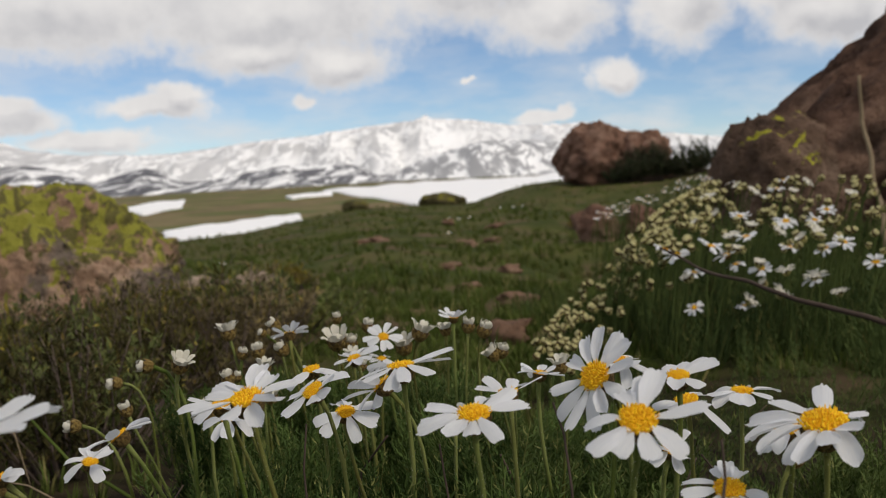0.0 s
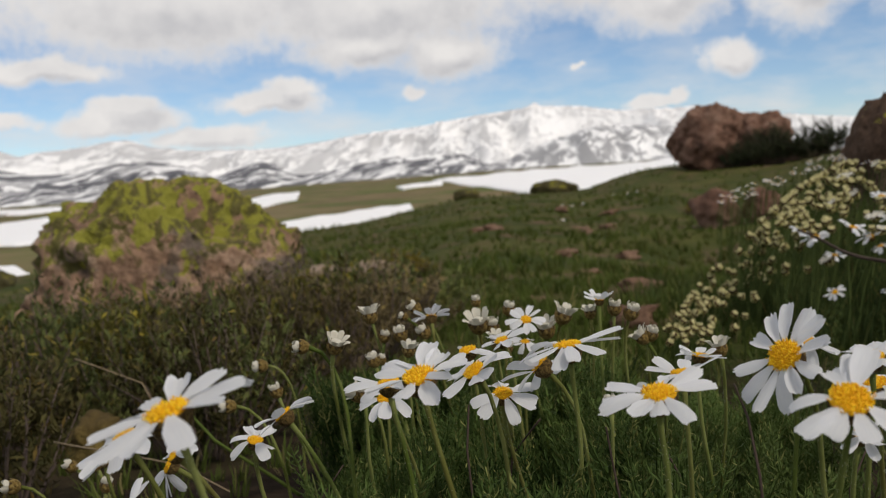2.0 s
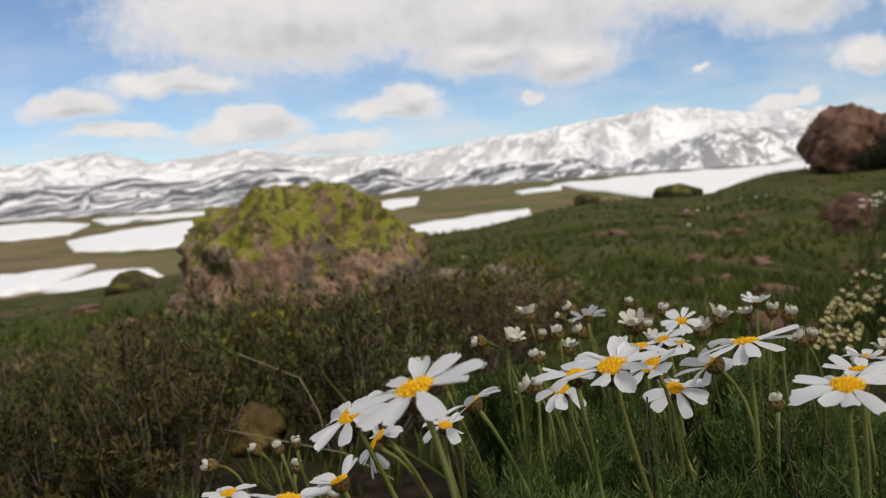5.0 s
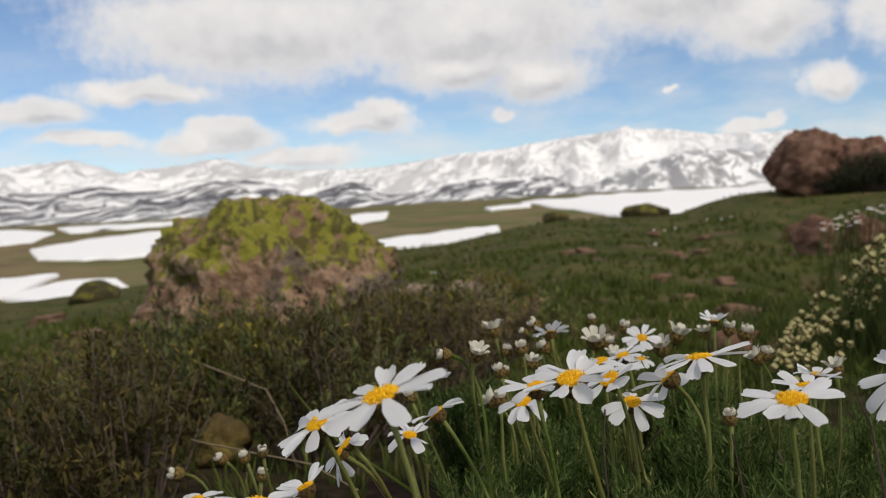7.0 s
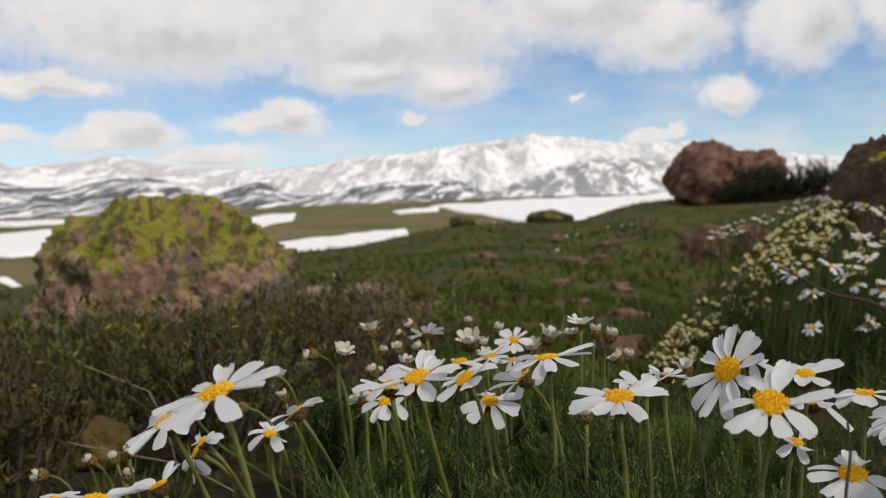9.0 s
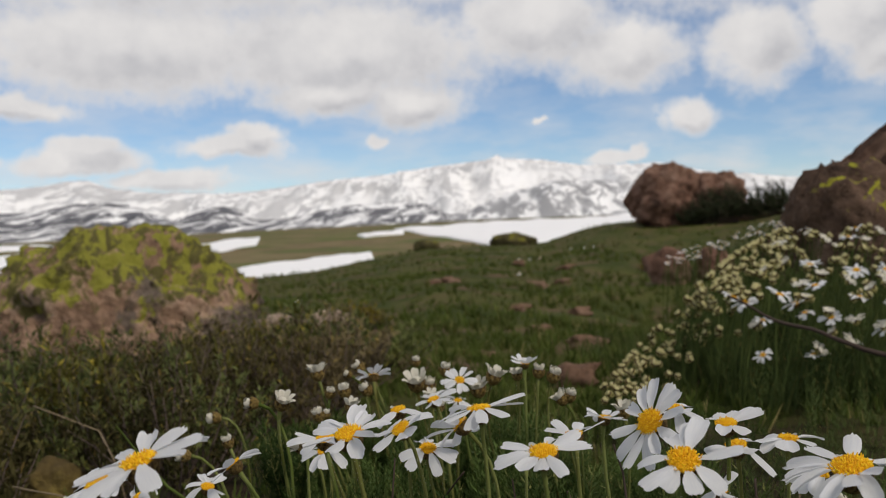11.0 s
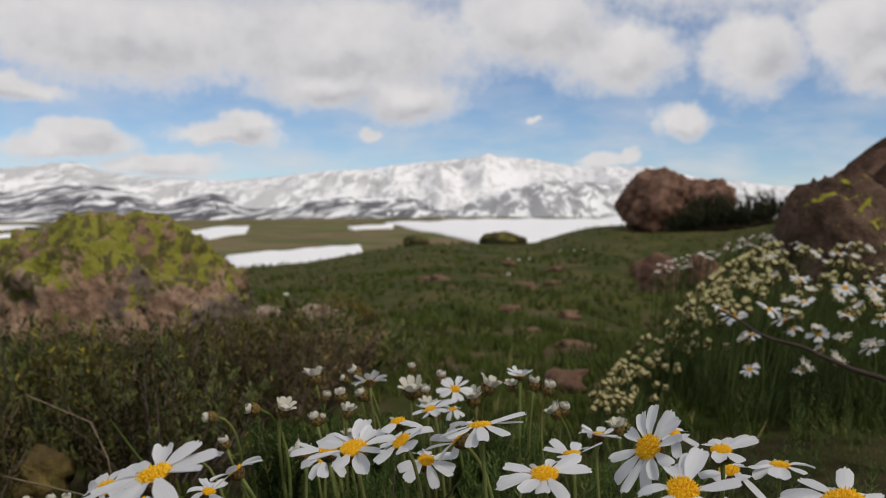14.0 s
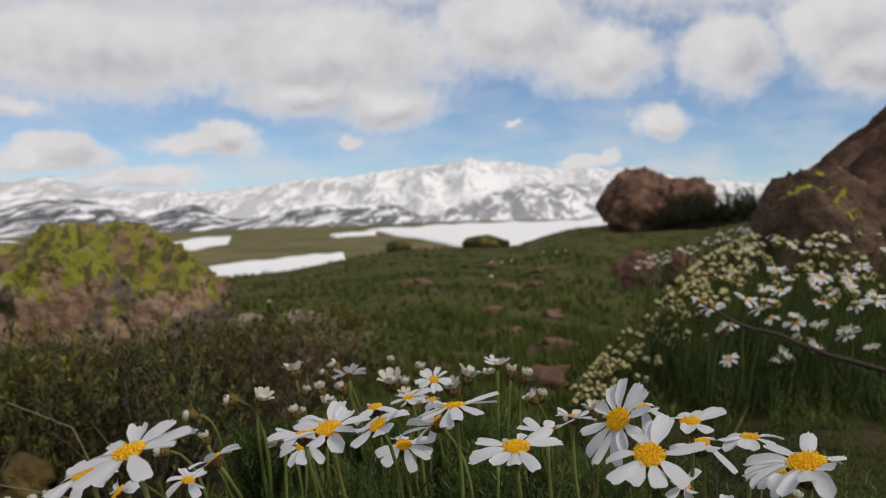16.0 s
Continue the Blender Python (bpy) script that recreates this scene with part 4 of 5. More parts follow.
build_daisy((-0.104, 0.453, 0.192), 0.0320, 58, -20, [(-123, 0.93, 0), (-93, 1.01, 0), (-53, 1.0, 30), (-47, 1.0, -20), (117, 0.73, 0), (178, 0.93, 0)], 17)
build_daisy((-0.018, 0.390, 0.226), 0.0400, 86, -8, [(-143, 1.0, -5), (-108, 1.0, -24), (-83, 1.0, -2), (-49, 1.0, -10), (0, 1.05, -2), (1, 1.14, 9), (27, 1.0, 11), (52, 1.0, 11), (113, 1.0, 10), (134, 1.0, 8), (161, 1.1, 0)], 18)
build_daisy((-0.031, 0.446, 0.206), 0.0350, 98, -48, [(-180, 1.04, 39), (-153, 1.0, 4), (-137, 1.0, 46), (-100, 1.0, 28), (-56, 1.0, 3), (64, 1.0, -24), (121, 1.0, -9)], 19)
build_daisy((-0.048, 0.450, 0.193), 0.0340, 56, 4, [(-158, 0.95, 0), (-130, 1.0, -16), (-70, 1.0, -14), (-38, 1.08, 0), (-15, 0.99, 0), (23, 1.0, 0), (60, 1.0, -14), (88, 0.76, 0), (119, 0.73, 0)], 20)
build_daisy((-0.119, 0.241, 0.241), 0.0420, 75, -20, [(-178, 1.0, 2), (-150, 1.02, 0), (-118, 0.95, -4), (-80, 1.0, -10), (-38, 0.92, 0), (-6, 1.0, 4), (16, 1.05, 2), (42, 0.98, 6), (74, 0.85, 6), (112, 0.85, 5), (148, 0.95, 3)], 21, disc=0.27)
build_daisy((-0.165, 0.310, 0.215), 0.0340, 67, -28, [(-176, 1.0, -2), (-146, 1.1, -5), (-112, 0.85, -8), (-60, 0.8, 0), (-20, 0.9, 3), (20, 0.9, 5), (62, 0.85, 6), (100, 0.8, 4), (136, 0.85, 2)], 22, disc=0.27)
build_daisy((-0.178, 0.371, 0.186), 0.0240, 84, -62, [(-163, 1.06, -30), (-163, 1.25, -20), (-161, 1.07, -44), (-155, 1.03, -55), (151, 1.0, 12), (178, 0.83, 0)], 24)
build_daisy((-0.170, 0.359, 0.194), 0.0220, 78, -48, [(-52, 1.0, 11), (-50, 1.0, -18), (-34, 1.0, -15), (94, 1.0, 18), (118, 1.0, 2)], 25)
build_daisy((-0.186, 0.348, 0.178), 0.0300, 88, -24, [(43, 1.0, 18), (47, 1.0, 30), (105, 1.0, 23), (112, 1.0, 31), (124, 1.0, 12), (139, 1.0, 22)], 26)
build_daisy((-0.139, 0.401, 0.198), 0.0290, 92, -40, [(-157, 1.0, 4), (-138, 1.0, 24), (-96, 1.0, 10), (-2, 1.01, -22), (20, 1.0, -5), (53, 1.04, 0)], 27)
build_daisy((-0.153, 0.406, 0.186), 0.0250, 62, 6, [(-161, 1.06, -29), (-73, 1.09, 0), (-38, 0.87, 0), (45, 0.98, 0), (88, 1.07, 0), (107, 1.1, 0), (138, 0.76, 0), (165, 0.9, 0)], 29)
build_daisy((-0.262, 0.396, 0.155), 0.0300, 72, -10, 9, 31, 2)
build_daisy((-0.167, 0.256, 0.202), 0.0300, 74, 4, 11, 32, 4)

SMALL = [
    ((0.006, 0.639, 0.208), 0.0231, 84, 4, 9, 41, 26),
    ((-0.043, 0.661, 0.193), 0.0289, 46, 8, 10, 42, 2),
    ((-0.044, 0.649, 0.180), 0.0222, 66, 4, 9, 43, -8),
    ((-0.109, 0.666, 0.197), 0.0298, 112, 0, 10, 44, 12),
    ((0.051, 0.516, 0.194), 0.0280, 82, 8, 9, 46, 10),
    ((-0.055, 0.565, 0.197), 0.0300, 70, -20, 9, 47, 4),
]
for h in SMALL:
    build_daisy(*h, "small open white daisy on a tall pale green stem", "small daisies", 0.0011)

# head, width, degrees off the sight line, lean, style, seed
for h in (
    ((-0.241, 0.683, 0.162), 0.0130, 90, -88, 1, 61),
    ((-0.337, 0.514, 0.131), 0.0120, 90, -80, 1, 62),
    ((-0.338, 0.582, 0.122), 0.0110, 88, -50, 1, 63),
    ((-0.265, 0.488, 0.154), 0.0090, 70, -5, 0, 64),
    ((-0.130, 0.507, 0.181), 0.0120, 84, -50, 2, 66),
    ((0.003, 0.499, 0.174), 0.0110, 84, -6, 1, 67),
    ((-0.197, 0.579, 0.168), 0.0110, 84, -20, 1, 68),
    ((-0.211, 0.530, 0.170), 0.0110, 90, -85, 0, 70),
    ((-0.315, 0.571, 0.127), 0.0110, 80, -20, 0, 75),
    ((-0.272, 0.502, 0.136), 0.0100, 80, 10, 1, 76),
    ((-0.122, 0.654, 0.156), 0.0130, 76, 0, 2, 81),
):
    build_bud(*h)
for h in (
    ((-0.120, 0.480, 0.188), 0.0110, 80, 0, 1, 89),
    ((-0.225, 0.439, 0.139), 0.0110, 80, 20, 1, 90),
    ((0.142, 0.388, 0.181), 0.0090, 96, 30, 0, 92),
    ((0.016, 0.643, 0.202), 0.0124, 84, 6, 1, 801),
    ((0.027, 0.642, 0.199), 0.0138, 84, 22, 1, 802),
    ((-0.000, 0.653, 0.198), 0.0107, 82, -6, 2, 803),
    ((-0.017, 0.673, 0.194), 0.0161, 80, 24, 2, 804),
    ((-0.030, 0.671, 0.185), 0.0161, 72, -10, 2, 805),
    ((-0.077, 0.669, 0.191), 0.0179, 62, -6, 2, 806),
    ((-0.068, 0.679, 0.187), 0.0146, 80, 4, 1, 807),
    ((-0.056, 0.692, 0.197), 0.0124, 82, 8, 1, 808),
):
    build_bud(*h)
for h in (
    ((-0.082, 0.721, 0.199), 0.0102, 84, 0, 0, 809),
    ((-0.124, 0.685, 0.201), 0.0118, 86, -50, 1, 810),
    ((-0.132, 0.683, 0.195), 0.0080, 84, -60, 1, 811),
    ((-0.131, 0.661, 0.187), 0.0133, 84, -10, 1, 812),
    ((-0.143, 0.668, 0.184), 0.0105, 84, 14, 1, 813),
    ((-0.115, 0.663, 0.187), 0.0127, 86, -40, 1, 814),
    ((-0.153, 0.669, 0.200), 0.0146, 84, -8, 2, 815),
    ((-0.117, 0.611, 0.185), 0.0118, 80, 6, 2, 816),
    ((-0.140, 0.606, 0.180), 0.0118, 84, -20, 1, 817),
    ((-0.062, 0.638, 0.184), 0.0133, 70, 0, 2, 818),
    ((-0.150, 0.474, 0.213), 0.0096, 90, -82, 1, 819),
):
    build_bud(*h)
for h in (
    ((-0.130, 0.469, 0.215), 0.0115, 64, 18, 2, 820),
    ((0.030, 0.619, 0.186), 0.0124, 86, -42, 2, 821),
    ((0.037, 0.619, 0.188), 0.0118, 82, 18, 1, 822),
    ((0.064, 0.536, 0.194), 0.0118, 82, -12, 2, 823),
    ((-0.138, 0.626, 0.176), 0.0083, 84, 0, 0, 824),
    ((-0.053, 0.598, 0.186), 0.0094, 80, 10, 1, 825),
):
    build_bud(*h)


# ---- foliage round the daisies ----
def shoot_template(seed, needles, tall, reach, width):
    """A shoot with fine curved leaflets: vertices and triangles."""
    rng = random.Random(seed)
    verts, tris = [], []
    for i in range(needles):
        s = (i + 0.5) / needles
        a = i * 2.4 + rng.uniform(-0.3, 0.3)
        root = np.array([0, 0, tall * s * 0.92])
        out = np.array([math.cos(a), math.sin(a), 0])
        side = np.array([-math.sin(a), math.cos(a), 0])
        long = reach * (1 - 0.45 * s) * rng.uniform(0.7, 1.15)
        rise = rng.uniform(0.5, 1.1)
        p1 = root + out * long * 0.55 + np.array([0, 0, long * 0.35 * rise])
        p2 = root + out * long * 0.85 + np.array([0, 0, long * 0.95 * rise])
        b = len(verts)
        verts += [root - side * width, root + side * width, p1 - side * width, p1 + side * width, p2]
        tris += [(b, b + 1, b + 3), (b, b + 3, b + 2), (b + 2, b + 3, b + 4)]
        if rng.random() < 0.8:
            fork = p1 + side * long * 0.28 * rng.choice((-1, 1)) + np.array([0, 0, long * 0.4])
            c = len(verts)
            verts += [p1 - out * width, p1 + out * width, fork]
            tris += [(c, c + 1, c + 2)]
    b = len(verts)
    for k in range(3):
        a = 2.094 * k
        verts += [np.array([width * 1.2 * math.cos(a), width * 1.2 * math.sin(a), 0]), np.array([width * 0.6 * math.cos(a), width * 0.6 * math.sin(a), tall])]
    for k in range(3):
        p, q = b + 2 * k, b + 2 * ((k + 1) % 3)
        tris += [(p, q, q + 1), (p, q + 1, p + 1)]
    return np.array(verts), np.array(tris)


def scatter_mesh(name, templates, places, mat, seed, tilt=0.3):
    """Joined copies of the templates; places: x, y, z, size."""
    rng = np.random.default_rng(seed)
    vs, ts, count = [], [], 0
    for x, y, z, size in places:
        v, t = templates[rng.integers(len(templates))]
        a = rng.uniform(0, 6.283)
        lx, ly = rng.normal(0, tilt, 2)
        c, s = math.cos(a), math.sin(a)
        w = v * size * np.array([1, 1, rng.uniform(0.8, 1.2)])
        w = np.stack([w[:, 0] * c - w[:, 1] * s + lx * w[:, 2], w[:, 0] * s + w[:, 1] * c + ly * w[:, 2], w[:, 2]], 1)
        vs.append(w + (x, y, z))
        ts.append(t + count)
        count += len(v)
    return mesh_arrays(name, np.concatenate(vs), np.concatenate(ts), mat)


SHOOTS = [shoot_template(k, 52, 0.052, 0.0098, 0.00052) for k in range(6)]
rng = random.Random(5)
spots = []
while len(spots) < 9000:
    y = rng.uniform(0.10, 0.98)
    x = rng.uniform(-0.42, 0.36) * (0.45 + 0.75 * min(1, y / 0.6))
    edge = -0.01 - 0.27 * y + 0.04 * noise.noise((y * 7, 0, 1))
    if x < edge or (y > 0.62 and x > 0.16) or y > 0.9 + 0.1 * noise.noise((x * 8, 2, 0)):
        continue
    if x > 0.02 + 0.1 * noise.noise((x * 9, y * 9, 6)) and y > 0.36 and rng.random() < 0.4:
        continue
    if noise.noise((x * 22, y * 22, 3)) < -0.12 or rng.random() > (1.0 if y > 0.25 else 0.5):
        continue
    z = land(x, y)
    k = 1.0 + 0.5 * noise.noise((x * 9, y * 9, 4))
    height = rng.uniform(0.0, 0.115) * k * (0.6 if x > 0.05 else 1.0)
    for _ in range(rng.randrange(4, 9)):
        px, py = x + rng.gauss(0, 0.008), y + rng.gauss(0, 0.008)
        size = rng.uniform(0.65, 1.25) * k
        top = min(0.165, 0.300 - 0.215 * math.hypot(px, py)) - 0.03 * smooth((px - 0.0) / 0.08) + 0.03 * noise.noise((px * 14, py * 14, 9)) - 0.05 * size
        spots.append((px, py, min(z + height + rng.uniform(-0.012, 0.012), max(top, z - 0.02)), size))
tagged(new("daisy_foliage", scatter_mesh("daisy_foliage", SHOOTS, spots, M_LEAF, 3, 0.22)), "dense feathery grey-green leaves under the daisies", "foliage", "", "stuff")


def blade_template(seed, count, tall, width):
    rng = random.Random(seed)
    verts, tris = [], []
    for _ in range(count):
        a = rng.uniform(0, 6.283)
        out, side = np.array([math.cos(a), math.sin(a), 0]), np.array([-math.sin(a), math.cos(a), 0])
        root = out * rng.uniform(0, tall * 0.3) + side * rng.uniform(-0.2, 0.2) * tall
        h, bow = tall * rng.uniform(0.6, 1.15), rng.uniform(0.1, 0.6)
        p1 = root + out * bow * h * 0.35 + np.array([0, 0, h * 0.6])
        p2 = root + out * bow * h + np.array([0, 0, h])
        b = len(verts)
        verts += [root - side * width, root + side * width, p1 - side * width * 0.7, p1 + side * width * 0.7, p2]
        tris += [(b, b + 1, b + 3), (b, b + 3, b + 2), (b + 2, b + 3, b + 4)]
    return np.array(verts), np.array(tris)


# ---- meadow grass ----
BLADES = [blade_template(k, 12, 1.0, 0.045) for k in range(6)]
rng = random.Random(9)
spots = []
while len(spots) < 9000:
    az = rng.uniform(-42, 30)
    r = 0.8 * (22 / 0.8) ** (rng.random() ** 0.85)
    x, y = r * math.sin(radians(az)), r * math.cos(radians(az))
    bare = noise.noise((x * 1.1, y * 1.1, 8))
    if bare > 0.20 and rng.random() < 0.85:
        continue
    if r < (1.35 if az > 6 else 1.0) and x > -0.3 or (az < -26 and r > 5.5):
        continue
    if az < -9 and r < 2.7 and rng.random() < 0.85:
        continue
    spots.append((x, y, land(x, y) - 0.004, rng.uniform(0.018, 0.040) * (1 + 0.03 * r) * (1.0 - 0.5 * max(0, bare)) * (1 + 0.7 * noise.noise((x * 0.9, y * 0.9, 12)))))
while len(spots) < 15000:
    a, r = rng.uniform(0, 6.283), 1.2 * (9 / 1.2) ** (rng.random() ** 0.7)
    x, y = r * math.sin(a), r * math.cos(a)
    if noise.noise((x * 1.1, y * 1.1, 8)) < 0.28:
        spots.append((x, y, land(x, y) - 0.004, rng.uniform(0.02, 0.045) * (1 + 0.03 * r)))
tagged(new("meadow_grass", scatter_mesh("meadow_grass", BLADES, spots, M_GRASS, 4, 0.2)), "short dark green meadow grass on the slope", "grass", "", "stuff")


# ---- clump of daisies on the far bank ----
def clump_spot(az, el):
    """A flower head's place in the clump, clear of the ground."""
    r = clump_r(az, el)
    p = spot_at(az, el, r)
    while p.z < land(p.x, p.y) + 0.07 and r > 1.0:
        r -= 0.04
        p = spot_at(az, el, r)
    return p


def clump_r(az, el):
    return 1.48 + 0.42 * max(0.0, (14 - az) / 7) + 0.62 * min(1.3, max(0.0, (el + 4.2) / 3)) * min(1.0, max(0.0, (30 - az) / 14))


FAR_OPEN = [
    (14.76, -7.97, 40), (18.54, -5.71, 40), (19.89, -3.04, 50), (21.43, -3.01, 50), (21.94, -4.59, 55), (13.82, -4.83, 50),
    (14.82, -5.91, 60), (13.20, -4.52, 66), (16.62, -4.91, 60), (17.61, -7.84, 66), (19.44, -1.19, 72), (15.80, -4.38, 68),
    (17.15, -5.45, 66), (17.72, -3.87, 68), (17.42, -2.70, 72), (20.11, -4.50, 70), (6.20, -10.03, 60), (24.51, -5.37, 60),
    (22.06, -2.44, 55), (22.92, -4.26, 55), (21.43, -6.32, 72), (19.83, -0.71, 76),
]
for i, (az, el, off) in enumerate(FAR_OPEN):
    build_daisy(spot_at(az, el, clump_r(az, el)), 0.037 + 0.005 * ((i * 7) % 3 - 1), off + 6, -20 + 13 * (i % 4), 8 + i % 4, 100 + i, 0.0 + 3 * (i % 3),
                "white daisy in the dense clump below the rock outcrop", "daisies of the far clump", 0.0014, -0.1)
FAR_HALF = [
    (14.86, -3.04), (16.92, -3.84), (18.03, -3.27), (19.56, -3.62), (20.68, -4.02), (21.42, -6.11), (17.23, -4.57), (17.98, -7.58),
    (14.40, -6.19), (6.30, -9.80), (18.47, -5.40), (19.69, -7.11), (18.61, -6.54), (19.85, -5.82), (23.30, -1.62), (21.09, -0.92),
    (17.27, -0.97), (15.69, -1.57), (18.81, -1.73), (18.20, -1.32), (16.05, -2.57), (22.64, -7.05), (20.34, -1.38), (21.53, -3.65),
]
for i, (az, el) in enumerate(FAR_HALF):
    build_bud(spot_at(az, el, clump_r(az, el)), 0.0135 + 0.0022 * (i % 3), 70, -40 + 27 * (i % 4), 2 + i % 2, 140 + i, "half-open pale daisy in the dense clump", "half-open daisies of the far clump", 0.0012, 1, -0.1)
rng = random.Random(21)
for i in range(330):
    if i < 200:
        s = rng.uniform(-0.02, 1.0)
        az = 5.9 + 9.0 * s + rng.gauss(0, 0.6) + (1.4 * rng.random() if rng.random() < 0.6 else 0)
        el = -9.6 + 8.7 * s + rng.gauss(0, 0.75) - 0.5
    else:
        az, el = rng.uniform(11.5, 26), -0.6 - 4.2 * rng.random() ** 1.3
    el = min(el, float(np.interp(az, [4, 6, 7.6, 10.7, 13.4, 15.7, 20, 27], [-11.2, -9.3, -7.4, -4.2, -2.0, -0.8, -0.6, -0.9])))
    spot = clump_spot(az, el)
    build_bud(spot, rng.uniform(0.0130, 0.0185) * min(1.0, (spot - EYE).length / 1.95), rng.uniform(50, 85), rng.uniform(-60, 60), rng.choice((0, 0, 0, 1)), 200 + i,
              "round pale yellow-green daisy bud in the dense clump", "round buds of the far clump", 0.0011, 1, -0.1)
# small white flowers farther back on the bank
for i in range(84):
    az = rng.uniform(9.2, 17.5)
    el = float(np.interp(az, [9.6, 12, 15, 18], [-2.6, -1.6, -0.75, -0.6])) + rng.gauss(0, 0.22)
    build_daisy(spot_at(az, el, rng.uniform(2.5, 3.0)), rng.uniform(0.013, 0.021), rng.uniform(65, 88), rng.uniform(-30, 30), 7, 400 + i, 0, "small white daisy on the bank behind the clump", "daisies behind the clump", 0.0012, -0.05)

CLUMP_SHOOTS = [shoot_template(30 + k, 26, 0.10, 0.024, 0.0008) for k in range(5)]
CLUMP_BLADES = [blade_template(40 + k, 8, 1.0, 0.012) for k in range(5)]
tufts, blades = [], []
for i in range(2600):
    az = rng.uniform(4.0, 34)
    top = float(np.interp(az, [4.0, 5.6, 7.6, 10.7, 13.4, 15.7, 20, 34], [-12.6, -10.8, -8.8, -5.5, -3.2, -1.9, -1.7, -2.0]))
    r = rng.uniform(1.15, 2.6)
    x, y = r * math.sin(radians(az)), r * math.cos(radians(az))
    if r < 1.33 + 0.04 * (18 - az) * (az < 18) + 0.12 * noise.noise((x * 5, y * 5, 2)) or r > 2.45 + 0.25 * noise.noise((x * 3, y * 3, 5)) or az > 32 + 5 * noise.noise((r * 4, 0, 3)):
        continue
    g = land(x, y)
    el = min(top, -1.8 + (r - 2.4) * 5.0)
    z = 0.30 + r * math.tan(radians(el))
    if z - 0.15 > g - 0.02:
        zz = rng.uniform(g, max(g, z - 0.14))
    else:
        zz = g - 0.02
    tufts.append((x, y, zz, rng.uniform(0.7, 1.15) if z - g > 0.08 else max(0.22, (z - g) * 6.5)))
    if i % 2:
        blades.append((x, y, g, max(0.05, (z - g) * rng.uniform(0.6, 0.88))))
for i in range(700):
    az, r = rng.uniform(7, 38), rng.uniform(0.6, 1.4)
    x, y = r * math.sin(radians(az)), r * math.cos(radians(az))
    if noise.noise((x * 4, y * 4, 15)) < -0.05:
        continue
    tufts.append((x, y, land(x, y) - 0.02, rng.uniform(0.35, 0.8) * (0.6 + 0.4 * r)))
tagged(new("clump_foliage", scatter_mesh("clump_foliage", CLUMP_SHOOTS, tufts, M_CLUMP, 6)), "dark green feathery leaves of the far daisy clump", "foliage", "", "stuff")
tagged(new("clump_stalks", scatter_mesh("clump_stalks", CLUMP_BLADES, blades, M_CLUMP, 7, 0.12)), "thin dark green stalks in the far daisy clump", "foliage", "", "stuff")


# ---- dwarf shrubs before the boulder ----
LEAF_V = np.array([(0, 0, 0), (0.5, 0.13, 0.05), (1, 0, 0.02), (0.5, -0.13, 0.05), (0.5, 0, 0.0)])
LEAF_T = np.array([(0, 4, 1), (1, 4, 2), (2, 4, 3), (3, 4, 0)])


def build_shrub(place, wide, tall, seed, leaves=900, leaf=0.016, mat=None, label="low dark shrub with small brownish green leaves", stems=70):
    """A bush of upright twigs with small leaves set along their upper halves."""
    rng = random.Random(seed)
    base = Vector((place[0], place[1], land(place[0], place[1]) if len(place) < 3 else place[2]))
    ob = thing("dwarf_shrub", base, label, "shrub", "dwarf shrubs")
    twigs, tv, tf = [], [], []
    for k in range(stems):
        a, q = rng.uniform(0, 6.283), math.sqrt(rng.random())
        end = Vector((math.cos(a) * wide * q, math.sin(a) * wide * q, tall * (1 - 0.50 * q * q) * rng.uniform(0.55, 1.15)))
        pts = bezier((end.x * 0.3, end.y * 0.3, -0.02), (end.x * 0.7, end.y * 0.7, tall * 0.2), (end.x * 0.9, end.y * 0.9, end.z * 0.6), end + Vector((rng.gauss(0, 0.1), rng.gauss(0, 0.1), 0)) * tall, 6)
        v, f = tube_data(pts, [0.0026 * (1 - 0.78 * i / 6) * (tall / 0.2) ** 0.5 for i in range(7)], 4)
        b = len(tv)
        tv += v
        tf += [tuple(b + i for i in face) for face in f]
        twigs.append(pts)
    part("woody_base", mesh_of("woody_base", tv, tf, M_TWIG), ob)
    vs, ts = [], []
    for k in range(leaves):
        pts = twigs[rng.randrange(len(twigs))]
        s = 6 * (1 - 0.72 * rng.random() ** 1.25)
        i = min(5, int(s))
        p = np.array(pts[i].lerp(pts[i + 1], s - i)) + np.array([rng.gauss(0, tall * 0.025) for _ in range(3)])
        m = np.array(Euler((rng.uniform(-0.7, 0.7), rng.uniform(-1.35, -0.1), rng.uniform(0, 6.283))).to_matrix())
        vs.append(LEAF_V * leaf * rng.uniform(0.6, 1.35) @ m.T + p)
        ts.append(LEAF_T + 5 * k)
    part("crown", mesh_arrays("crown", np.concatenate(vs), np.concatenate(ts), mat or M_SHRUB), ob)
    return ob


rng = random.Random(33)
SHRUBS = [(-15.5, 2.45), (-18, 2.3), (-21, 2.35), (-24, 2.25), (-27, 2.3), (-30, 2.2), (-34, 2.0), (-13, 2.2), (-16.5, 1.9), (-20, 1.85), (-23.5, 1.8), (-27.5, 1.75),
          (-31, 1.65), (-36, 1.6), (-39, 1.9), (-18, 1.5), (-22, 1.45), (-26, 1.4), (-30.5, 1.35), (-34.5, 1.3), (-38.5, 1.4), (-41, 1.7), (-28, 2.0), (-33, 2.3), (-14.5, 1.55), (-23.0, 1.12), (-20, 1.2), (-34, 0.98), (-39, 1.0), (-44, 1.2), (-12.5, 1.75), (-10.5, 2.1)]
